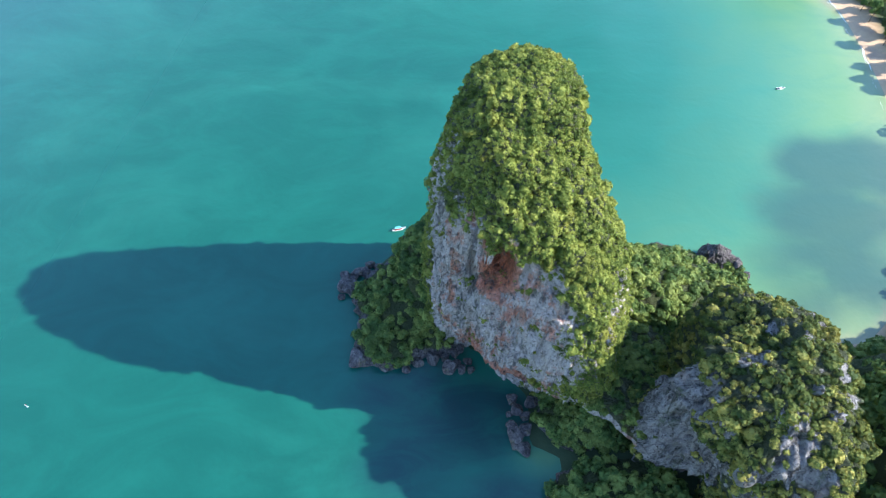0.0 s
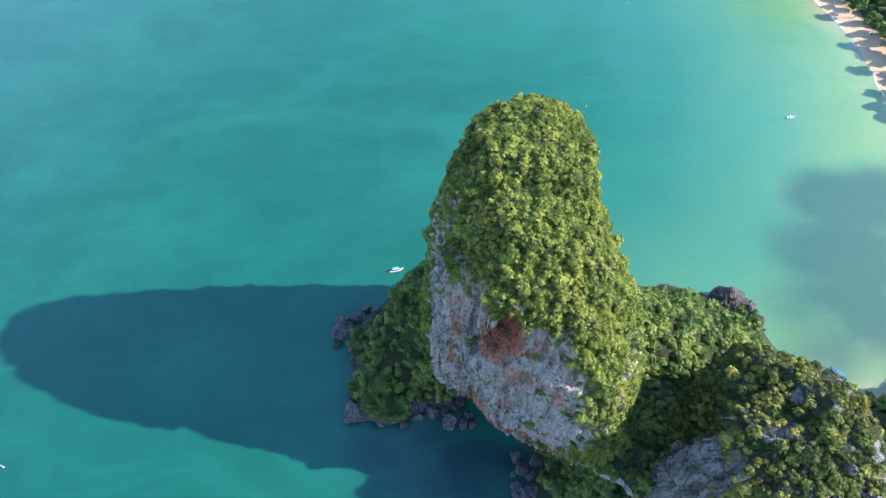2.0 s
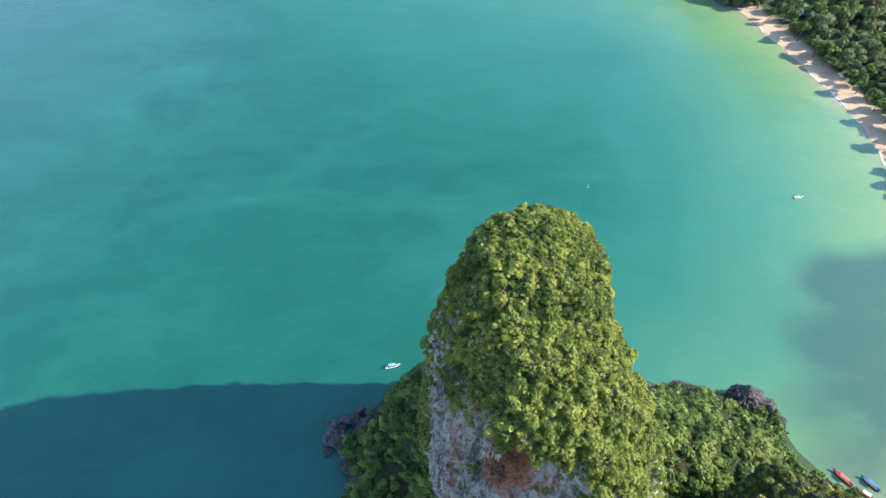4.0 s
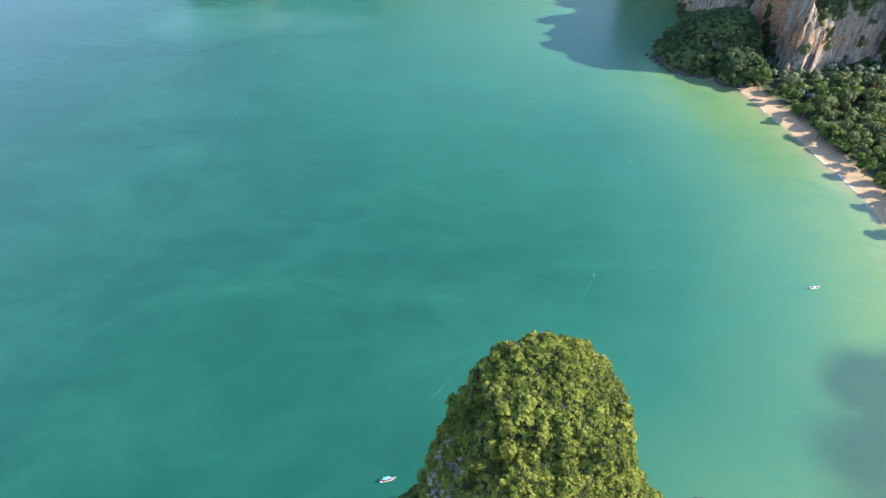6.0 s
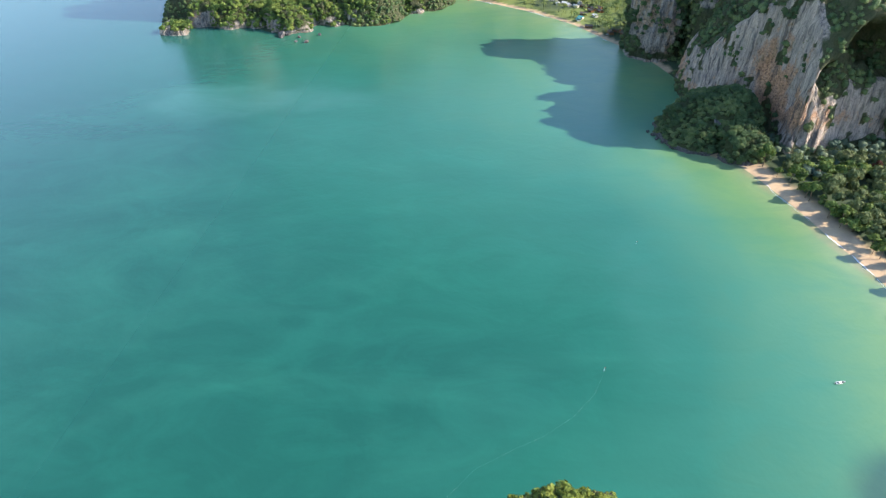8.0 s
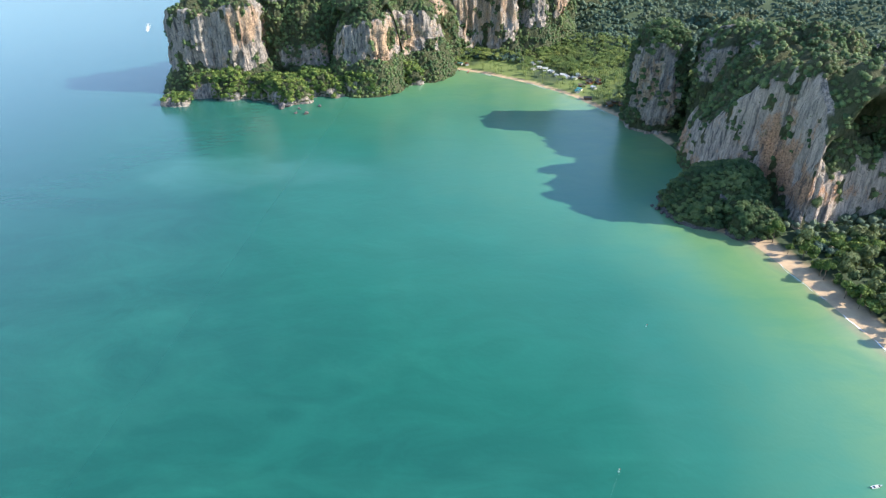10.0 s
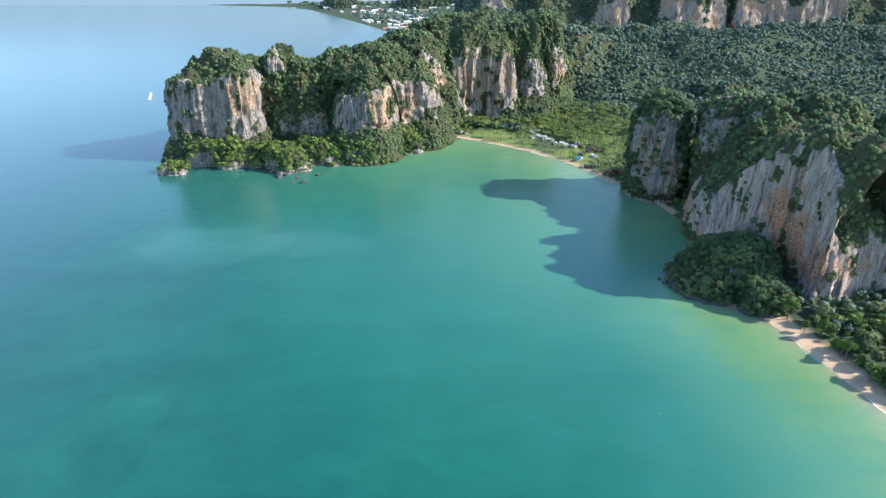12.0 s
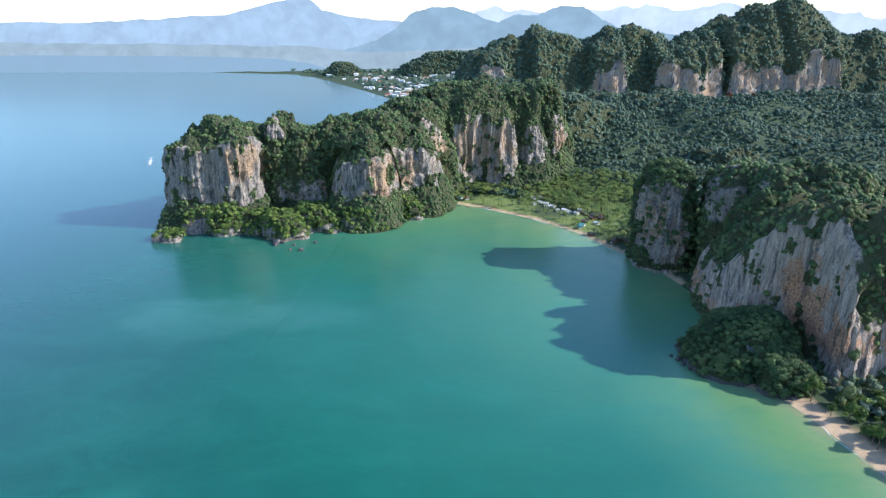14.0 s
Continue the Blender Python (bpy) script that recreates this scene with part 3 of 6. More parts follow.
# ---- the great karst tower and its neighbours ----
KNOLL = [
    (-4, 130, 111, 36, 46, 50, 36, 40, 26, 44, 46),
    (25, 128, 111, 30, 41, 48, 34, 37, 26, 40, 43),
    (50, 127, 111, 26, 37, 45, 31, 36, 33, 38, 40),
    (72, 127, 110, 21, 31, 38, 27, 31, 33, 34, 35),
    (86, 129, 109, 17, 23, 24, 20, 23, 24, 21, 23),
    (93, 132, 109, 12, 13, 10, 11, 13, 11, 9, 11),
]
TOWER = [
    (-4, 30, 182, 56, 54, 52, 46, 36, 36, 38, 56),
    (40, 30, 182, 52, 51, 51, 46, 37, 36, 44, 60),
    (70, 31, 182, 45, 46, 49, 43, 35, 37, 43, 57),
    (95, 31, 182, 35.5, 38, 45, 40, 33, 36, 38, 51),
    (118, 31.5, 182, 27, 30, 39, 37, 31, 37, 35, 36),
    (133, 33, 186, 20, 24, 31, 30.5, 28, 32, 29, 23),
    (147, 33.5, 190, 14.5, 18, 24, 24, 23.5, 25.5, 19, 16),
    (156, 33.5, 195, 10.5, 13, 14, 15, 17, 17, 13, 11),
]
LOBES = [(299, 14, 42, 34, 12), (232, 24, 6, 20, -20), (250, 16, 4, 12, -8), (283, 16, 8, 11, -10), (225, 14, 60, 25, 3), (238, 4, 84, 16, -2.5), (222, 5, 72, 8, -3)]
CAVES = [(255, 8.5, 98, 11, -12), (245, 7, 89, 5, -7), (236, 3.0, 90, 15, -4.5), (214, 5, 77, 7, -3.5), (240, 18, 9, 10, -7)]
RUST = [(254, 9, 98, 12, 2.4), (226, 10, 60, 14, 0.15), (205, 12, 66, 18, 0.15), (246, 26, 22, 7, 0.4), (244, 6, 87, 6, 0.9), (232, 22, 38, 16, 0.5), (262, 30, 14, 14, 0.6), (224, 14, 82, 20, 0.28), (275, 18, 78, 16, 0.18)]
tq, tf, tr = loft(TOWER, (34, 198, 162), 380, 225, 3, 1.6, 2.4, 1.3, LOBES, 1.0, RUST, 2.9, 0.5, CAVES)


def tower_mask(p, n):
    th, z = sector(p, 32, 184), p[:, 2]
    w = fbm(p / 14, 3, 77)
    face = smooth01(186, 194, th + 6 * w) * (1 - smooth01(-5, 5, th + 12 * w - (288 + 0.05 * (z - 40)))) * (1 - smooth01(115, 125, z + 18 * w + (th - 225) * 0.22))
    west = smooth01(160, 172, th) * (1 - smooth01(198, 208, th)) * smooth01(58, 70, z) * (1 - smooth01(138, 146, z + 8 * w)) * 0.55
    flank = smooth01(292, 300, th) * (1 - smooth01(330, 345, th)) * (1 - smooth01(88, 104, z)) * smooth01(-0.12, 0.16, fbm(p / np.array([4, 4, 22.0]), 2, 5)) * 0.45
    ledges = 0.22 * smooth01(0.25, 0.5, fbm(p / np.array([8.0, 8, 5]), 2, 9))
    low = smooth01(20, 30, z + 5 * w) + (1 - smooth01(195, 300, th)) + (th < 180)
    bare = np.maximum(np.maximum(face * (1 - ledges), west), flank)
    return (1 - bare) * np.clip(low, 0, 1) * np.where(n[:, 2] < -0.35, 0, 1)


karst_tower = new("karst_tower", mesh_of("karst_tower", tq, tf, ROCK, True, {"rust": tr, "soil": with_soil(tq, tower_mask)}))
tagged(karst_tower, "tall grey limestone tower with rust-red cave rising from sea", "rock tower")

shrubs = Growth(5)
BODIES += [TOWER, KNOLL]
shrubs.cover(tq, tf, (0.5, 1.1), 1.8, tower_mask, TUFT, 0.0, TOWER)
shrubs.cover(tq, tf, (0.6, 1.5), 1.15, tower_mask, CROWN_SMALL, 0.0, TOWER)
shrubs.cover(tq, tf, (1.6, 3.0), 0.20, tower_mask, CROWN_MID, 0.1, TOWER)
shrubs.link("shrub_cover", LEAF_SUN, "sunlit yellow-green shrubs and small trees covering the rock tower", "shrubs")

kq, kf, kr = loft(KNOLL, (133, 110, 95), 260, 130, 23, 3.0, 5.5, 1.6, [(225, 16, 6, 10, -8)], 1.0, (), 3.8, 0.4)
def knoll_mask(p, n):
    th, z = sector(p, 126, 112), p[:, 2]
    w = fbm(p / 12, 3, 71)
    face = smooth01(160, 172, th + 10 * w) * (1 - smooth01(280, 290, th + 8 * w)) * (1 - smooth01(57, 63, z + 8 * w - 18 * np.exp(-((th - 184) / 18) ** 2) - 20 * smooth01(240, 258, th)))
    slab = np.exp(-(((th - 268) / 12) ** 2 + ((z - 84) / 7) ** 2) ** 2) * 0.95
    brow = np.exp(-(((th - 196) / 26) ** 2 + ((z - 78) / 7) ** 2) ** 2) * 0.9
    crags = smooth01(0.40, 0.50, fbm(p / 8, 3, 6)) * smooth01(66, 78, z)
    green_band = smooth01(0.12, 0.30, fbm(p / np.array([16.0, 16, 9]), 2, 19))
    low_green = (1 - smooth01(20, 32, z + 6 * w)) * smooth01(232, 246, th + 6 * w)
    bare = np.maximum(np.maximum(face * (1 - 0.85 * green_band), crags * 0.9), np.maximum(slab, brow))
    return (1 - bare * (1 - 0.85 * low_green)) * np.where(n[:, 2] < -0.3, 0, 1)


knoll = new("karst_knoll", mesh_of("karst_knoll", kq, kf, ROCK_WORN, True, {"rust": kr * 0, "soil": with_soil(kq, knoll_mask)}))
tagged(knoll, "grey jagged limestone knoll with a wooded crown beside the tower", "rock")

woods = Growth(6)
knoll_trees = Growth(66)
knoll_trees.cover(kq, kf, (0.9, 1.7), 0.7, knoll_mask, CROWN_SMALL, 0.1, KNOLL)
knoll_trees.cover(kq, kf, (1.6, 3.2), 0.7, knoll_mask, CROWN_MID, 0.0, KNOLL)
knoll_trees.link("knoll_woodland", LEAF_KNOLL, "mixed dark and yellow-green trees over the limestone knoll", "woodland")


def anywhere(p, n):
    return np.where(n[:, 2] < -0.2, 0.0, 1.0) * np.where(p[:, 2] > 2.5, 1.0, 0.0)


def wooded_rise(name, levels, top, seed, size, shapes, grow, label, density=1.6, nu=90, nv=44, mask=None, material=None, lump=4.0, flute=1.5):
    mask = mask or anywhere
    q, f, r = loft(levels, top, nu, nv, seed, flute, lump, 0.8, (), 1.0, (), 2.2)
    ob = new(name, mesh_of(name, q, f, material or BOULDER, True, {"rust": r, "soil": with_soil(q, mask)}))
    tagged(ob, label, "hill")
    BODIES.append(levels)
    grow.cover(q, f, size, density, mask, shapes, 0.25, levels)
    return ob


# low rises round the tower
wooded_rise("wooded_skirt", [(-4, -14, 186, 28, 28, 34, 39, 35, 38, 27, 30), (5, -13, 187, 26, 26, 30, 34, 31, 33, 23, 26), (11, -10, 190, 18, 18, 22, 24, 20, 20, 14, 16)], (-6, 192, 18), 31, (1.5, 3.4), CROWN_MID, woods, "low wooded rock apron at the foot of the tower", 1.5, 130, 54, lambda p, n: smooth01(2.5, 6, p[:, 2] + 4 * fbm(p / 7, 2, 3)), None, 4.0, 2.0)
wooded_rise("wooded_shoulder", [(-4, 5, 207, 20, 24, 26, 30, 31, 26, 22, 20), (18, 5, 207, 19, 23, 25, 27, 28, 24, 20, 19), (36, 6, 208, 17, 19, 20, 21, 22, 19, 17, 17)], (8, 207, 50), 32, (1.5, 3.2), CROWN_MID, woods, "steep wooded shoulder against the seaward side of the tower", 1.6, 110, 54, None, None, 4.0, 2.0)
wooded_rise("wooded_saddle", [(-4, 118, 194, 52, 48, 44, 54, 50, 60, 60, 60), (6, 116, 194, 48, 40, 36, 44, 48, 58, 58, 54), (18, 108, 190, 38, 26, 26, 34, 44, 36, 30, 32), (32, 98, 188, 20, 16, 18, 22, 34, 28, 16, 18)], (90, 188, 42), 37, (1.8, 3.8), CROWN_MID, woods, "wooded saddle of rock running down to the sea", 2.3)
wooded_rise("overhanging_ledge", [(-4, 92, 134, 30, 34, 34, 34, 24, 6, 14, 26), (10, 92, 134, 30, 34, 34, 34, 26, 8, 18, 28), (20, 92, 134, 30, 34, 34, 34, 34, 23, 30, 32), (27, 92, 135, 26, 30, 30, 30, 31, 20, 27, 28)], (96, 140, 33), 39, (1.2, 2.8), CROWN_MID, woods, "overhanging rock ledge with dark shrubs joining tower and knoll", 1.4, 150, 60, lambda p, n: np.where((n[:, 2] > 0.3) & (p[:, 2] > 23), 1.0, 0.0), ROCK, 2.0, 1.2)
wooded_rise("wooded_cove_bank", [(-4, 80, 80, 34, 34, 28, 31, 38, 46, 58, 58), (6, 80, 80, 32, 32, 25, 28, 34, 42, 54, 54), (9, 82, 78, 24, 22, 18, 20, 24, 28, 40, 40)], (86, 76, 13), 41, (1.6, 3.6), CROWN_SMALL, woods, "dark wooded bank above the shaded cove", 2.4)
wooded_rise("wooded_cove_bank", [(-4, 70, 128, 26, 22, 16, 20, 27, 24, 19, 24), (6, 70, 128, 24, 20, 14, 17, 23, 20, 16, 22), (9, 72, 128, 16, 14, 10, 12, 14, 12, 11, 14)], (74, 128, 13), 47, (1.6, 3.2), CROWN_SMALL, woods, "dark wooded bank below the overhanging ledge", 2.2)
wooded_rise("wooded_hill", [(-4, 205, 96, 50, 64, 58, 44, 34, 46, 60, 60), (25, 205, 98, 44, 54, 50, 36, 28, 38, 50, 50), (48, 206, 98, 32, 32, 34, 26, 20, 26, 34, 34)], (208, 98, 66), 43, (2.4, 4.8), CROWN_SMALL, woods, "shaded wooded hill above the inner beach")

# an unseen headland east of the inner beach, added to shade the hill there
for k, (hx, hy, rx, ry, hh) in enumerate([(330, 110, 60, 60, 105)]):
    q, f, r = loft(simple_levels(hx, hy, rx, ry, hh), (hx, hy, hh), 80, 44, 90 + k, 2.5, 5.0)
    ob = new("karst_headland", mesh_of("karst_headland", q, f, ROCK_FAR, True, {"rust": r, "soil": r * 0 + 1}))
    tagged(ob, "wooded limestone headland out of view, added to shade hill and beach", "rock headland")
    woods.cover(q, f, (4, 7), 1.2, anywhere, CROWN_FAR)
woods.link("woodland", LEAF_WOOD, "dense green trees over the isthmus, knoll and skirts of the tower", "woodland")

# ---- the cliff massif north of the beach ----
far_woods = Growth(8)
cliff_woods = Growth(9)


def crag_mesh(seed, material):
    """A fluted, pointed piece of karst."""
    bm = bmesh.new()
    bmesh.ops.create_icosphere(bm, subdivisions=3, radius=1.0)
    P = np.array([v.co for v in bm.verts])
    sharp = 1 - 2 * np.abs(fbm(P * np.array([2.1, 2.1, 0.6]) + seed * 5, 3, seed))
    up = np.clip(P[:, 2], 0, 1)
    P = P * (0.72 + 0.42 * sharp + 0.12 * fbm(P * 5 + seed, 2, seed + 3))[:, None]
    P[:, :2] *= (1 - 0.45 * up)[:, None]
    P[:, 2] *= 1.5
    for v, p in zip(bm.verts, P):
        v.co = 3 * Vector(p)
    me = bm_mesh("crag", bm, material, False)
    me.attributes.new("rust", "FLOAT", "POINT").data.foreach_set("value", np.full(len(me.vertices), 0.45 if material is not ROCK_WORN else 0.0, np.float32))
    return me


RIBS = {m.name: [crag_mesh(40 + k, m) for k in range(3)] for m in (ROCK_FAR, ROCK_WALL)}


def cliff(name, levels, top, seed, label, bare=(), size=(3.4, 6.4), nu=100, nv=54, flute=4.0, lump=7.0, lobes=(), rust=(), shapes=CROWN_FAR, scale=1.2, density=0.98, grow=None, material=None, rugged=2.0, ribs=0):
    """A karst body with its growth; bare: (angle, half width, z from, z to, share) of naked faces."""
    q, f, r = loft(levels, top, nu, nv, seed, flute, lump, 1.6, lobes, scale, rust, rugged, 0.35)
    cx, cy = levels[0][1], levels[0][2]

    def mask(p, n):
        th, z = sector(p, cx, cy), p[:, 2]
        w = fbm(p / (18 * scale), 3, seed + 50)
        naked = np.zeros(len(p))
        for a, half, z0, z1, share in bare:
            dd = np.abs((th - a + 180) % 360 - 180)
            naked = np.maximum(naked, share * (1 - smooth01(half - 6, half + 6, dd + 12 * w)) * smooth01(z0 - 5, z0 + 5, z + 16 * w) * (1 - smooth01(z1 - 7, z1 + 7, z + 0.26 * top[2] * w + 0.10 * top[2] * fbm(p / (60 * scale), 2, seed + 61))))
        naked = naked * (1 - smooth01(0.62, 0.85, n[:, 2]))          # growth holds on every flat top and ledge
        return (1 - naked) * np.where(n[:, 2] < -0.3, 0, 1) * (z > 3)
    ob = new(name, mesh_of(name, q, f, material or ROCK_FAR, True, {"rust": r, "soil": with_soil(q, mask)}))
    tagged(ob, label, "cliff")
    spots = np.nonzero((with_soil(q, mask) < 0.15) & (q[:, 1] < cy) & (q[:, 2] > 8) & (q[:, 2] < top[2] * 0.8))[0]
    pick = random.Random(seed)
    for k in range(ribs if len(spots) else 0):
        i = int(spots[pick.randrange(len(spots))])
        w = pick.uniform(3.5, 8.0)
        part("rib", RIBS[(material or ROCK_FAR).name][k % 3], ob, "", Matrix.Translation(Vector(q[i]) + (Vector((cx, cy, q[i][2])) - Vector(q[i])).normalized() * w * 0.45) @ Euler((pick.uniform(-0.12, 0.12), pick.uniform(-0.12, 0.12), pick.uniform(0, 6.3))).to_matrix().to_4x4() @ Matrix.Diagonal((w / 3, w / 3, w / 3 * pick.uniform(1.4, 2.6), 1)))
    BODIES.append(levels)
    (grow or cliff_woods).cover(q, f, size, density, mask, shapes, 0.2, levels)
    return ob


def cliff_sheet(name, rows, seed, label, rust=(), depth=130, material=None, rough=1.0, skirt=30):
    """A stretch of cliff along a line on the plan, walked with the rock on its left: rows of (x, y, foot, head, crest, share of naked rock)."""
    R = np.array(rows, float)
    leg = np.concatenate([[0], np.cumsum(np.hypot(*np.diff(R[:, :2], axis=0).T))])
    sc = np.arange(0, leg[-1], 2.4)
    col = np.array([np.interp(sc, leg, R[:, k]) for k in range(6)])
    kern = np.hanning(9)
    kern /= kern.sum()
    x, y, foot, head, crest, naked = (np.convolve(np.pad(c, 4, mode="edge"), kern, "valid") for c in col)
    nx, ny = -np.gradient(y), np.gradient(x)
    wide = np.hanning(19) / np.hanning(19).sum()
    nx, ny = (np.convolve(np.pad(c, 9, mode="edge"), wide, "valid") for c in (nx, ny))
    nl = np.hypot(nx, ny)
    nx, ny = nx / nl, ny / nl
    line = np.stack([sc, sc * 0, sc * 0 + seed], -1)
    head = head + 6 + 13 * fbm(line / 26, 3, seed + 1)
    foot = foot + 9 * fbm(line / 22, 3, seed + 2)
    crest = np.maximum(crest + 9 * fbm(line / 34, 3, seed + 3), head + 4)
    naked = np.clip(naked * (1.25 + 0.9 * fbm(line / 20, 3, seed + 4)), 0, 1)
    t = np.concatenate([np.linspace(-skirt, -5, 8), np.linspace(-3, 8, 46), np.linspace(10, 34, 12), np.linspace(40, depth, 22)])
    S, T = np.meshgrid(sc, t)
    rise = smooth01(-3, 8, T)
    up = naked[None] * rise + (1 - naked[None]) * np.clip((T + 3) / 40, 0, 1)
    Z = -4 + (foot[None] + 4) * smooth01(-skirt, -3, T) + (head - foot)[None] * up
    Z = Z + (crest - head)[None] * np.sin(np.pi / 2 * np.clip((T - 6) / 62, 0, 1)) - (crest - 10)[None] * smooth01(86, depth, T)
    q = np.stack([S.ravel(), Z.ravel(), S.ravel() * 0 + seed], -1)
    ridge_ = 1 - np.abs(fbm(q / np.array([15.0, 95.0, 1]), 3, seed + 5))
    out = 11 * fbm(q / np.array([34.0, 240.0, 1]), 2, seed + 6) + 7 * (ridge_ * 2 - 1.5) + 3.2 * (0.5 - 2 * np.abs(fbm(q / np.array([7.0, 26.0, 1]), 3, seed + 7))) + 2.4 * fbm(q / np.array([6.0, 5.0, 1]), 3, seed + 8) + 1.2 * fbm(q / 2.6, 2, seed + 9)
    low = np.clip((Z - foot[None]) / np.maximum(20, head - foot)[None], 0, 1)
    hollow = 7 * smooth01(0.0, 0.5, fbm(q / np.array([17.0, 26.0, 1]), 3, seed + 10)).reshape(S.shape) * (1 - smooth01(0.15, 0.75, low))
    face = np.exp(-((T - 3) / 13.0) ** 2)
    push = (out.reshape(S.shape) - hollow) * face * (0.35 + 0.65 * naked[None]) * rough
    inn = T - push
    X, Y = x[None] + nx[None] * inn, y[None] + ny[None] * inn
    p3 = np.stack([X.ravel(), Y.ravel(), Z.ravel() * 0], -1)
    billow = (np.abs(fbm(p3 / 40, 3, seed + 11)) * 2.3 - 0.45).reshape(S.shape)
    Z = Z + 19 * billow * smooth01(7, 30, T) * (1 - 0.7 * smooth01(90, depth, T)) + 7 * billow * (T < -4)
    ragged = rise + 0.34 * fbm(q / np.array([20.0, 34.0, 1]), 3, seed + 12).reshape(S.shape)
    tufts = smooth01(0.16, 0.34, fbm(q / np.array([11.0, 15.0, 1]), 3, seed + 13)).reshape(S.shape)
    bare = naked[None] * (T > -4) * smooth01(-0.04, 0.06, ragged) * (1 - smooth01(0.93, 1.08, ragged)) * (T < 14) * (1 - 0.9 * tufts)
    stain = np.zeros(S.size)
    for rx_, half, z0, hz, amp in rust:
        stain += amp * np.exp(-((X.ravel() - rx_) / half) ** 2 - ((Z.ravel() - z0) / hz) ** 2)
    pts, f = np.stack([X, Y, Z], -1).reshape(-1, 3), grid_faces(len(sc), len(t), False)
    soil = 1 - bare.ravel()

    def piece(what, faces):
        kept = np.unique(faces)
        where = np.zeros(len(pts), int)
        where[kept] = np.arange(len(kept))
        return mesh_of(what, pts[kept], where[faces], material or ROCK_FAR, True, {"rust": stain[kept], "soil": soil[kept]})
    open_rock = soil[f].mean(1) < 0.5
    ob = tagged(new(name, piece(name, f[~open_rock])), label, "cliff")
    part("cliff_face", piece("cliff_face", f[open_rock]), ob, "bare streaked limestone face")
    green = 1 - bare.ravel()[f].mean(1)
    cliff_woods.cover(pts, f, (2.5, 5.2), 1.0, lambda p_, n_: smooth01(0.25, 0.8, green) * np.where(n_[:, 2] < -0.3, 0, 1), CROWN_FAR, 0.15)
    return ob


cliff_sheet("karst_wall", [(348, 985, 8, 40, 120, 0.1), (326, 955, 4, 30, 118, 0.5), (311, 908, 2, 36, 100, 1.2), (303, 866, 2, 42, 100, 1.4), (301, 832, 4, 52, 112, 1.4), (314, 800, 10, 92, 132, 1.4), (336, 782, 20, 116, 142, 1.4), (350, 766, 24, 134, 148, 1.4), (357, 744, 20, 132, 150, 1.4), (357, 720, 10, 112, 140, 1.5), (354, 692, 4, 74, 118, 1.5), (374, 694, 4, 62, 100, 1.4), (398, 702, 4, 58, 92, 1.4), (434, 710, 4, 54, 90, 1.4), (478, 710, 4, 54, 96, 1.3), (530, 726, 4, 56, 108, 0.8)], 591, "tall streaked limestone wall with orange and grey stains above the beach", [(350, 9, 62, 34, 0.5), (356, 6, 36, 24, 0.5), (312, 14, 18, 14, 0.4), (398, 22, 34, 16, 0.35)], 110, ROCK_WALL, 0.45, 10)
cliff("karst_buttress", simple_levels(506, 812, 88, 76, 108), (506, 812, 110), 63, "wooded limestone buttress with bare lower cliff", [(255, 60, 4, 62, 0.95)], (2.6, 5.0), 130, 70, 3.4, 7, (), [(255, 50, 40, 40, 0.6)], CROWN_SMALL, 1.2, 1.1, None, ROCK_WALL, 2.0, 5)
cliff("karst_shoulder", simple_levels(378, 884, 46, 56, 96), (378, 884, 98), 65, "grey limestone shoulder with dark shrubs", [(190, 60, 2, 34, 0.97), (200, 40, 50, 76, 0.6)], (2.8, 5.2), 130, 70, 3, 8, (), [(190, 60, 20, 20, 0.5)], CROWN_SMALL, 1.0, 1.1, None, ROCK_WALL)
for k, (hx, hy, rx, ry, hh) in enumerate([(384, 980, 42, 50, 148), (404, 924, 34, 36, 154), (438, 892, 30, 34, 150), (480, 930, 44, 40, 152), (432, 972, 36, 36, 142), (545, 868, 50, 46, 140), (520, 960, 48, 50, 128), (446, 1040, 54, 50, 120), (590, 990, 76, 70, 116)]):
    cliff("karst_dome", simple_levels(hx, hy, rx, ry, hh), (hx, hy, hh), 67 + k, "forested limestone dome on the cliff plateau", [(210, 45, 80, 130, 0.45)], (3.0, 5.6), 90, 50, 4, 10)
cliff("karst_pillar", simple_levels(304, 1018, 30, 46, 140), (304, 1018, 142), 75, "free-standing limestone pillar with a wooded cap", [(225, 60, 18, 108, 0.72)], (3, 5.5), 120, 74, 4.0, 7.0, (), [(240, 50, 60, 40, 0.4)], CROWN_SMALL, 1.2, 1.0, None, None, 3.0, 6)
cliff("shaded_mound", [(-4, 296, 742, 44, 50, 58, 62, 62, 64, 46, 44), (12, 298, 742, 42, 46, 52, 54, 52, 52, 40, 40), (34, 306, 744, 30, 34, 40, 40, 36, 34, 28, 28)], (314, 746, 50), 77, "low dark-wooded mound at the foot of the wall", (), (2.0, 4.2), 100, 50, 1.5, 4, (), (), CROWN_MID, 1.0, 1.7, None, BOULDER)

cliff("shaded_mound", simple_levels(308, 702, 28, 32, 28, -4, 0.2), (308, 702, 30), 78, "low dark-wooded mound at the foot of the wall", (), (2.0, 4.2), 80, 40, 1.5, 4, (), (), CROWN_MID, 1.0, 1.6, None, BOULDER)

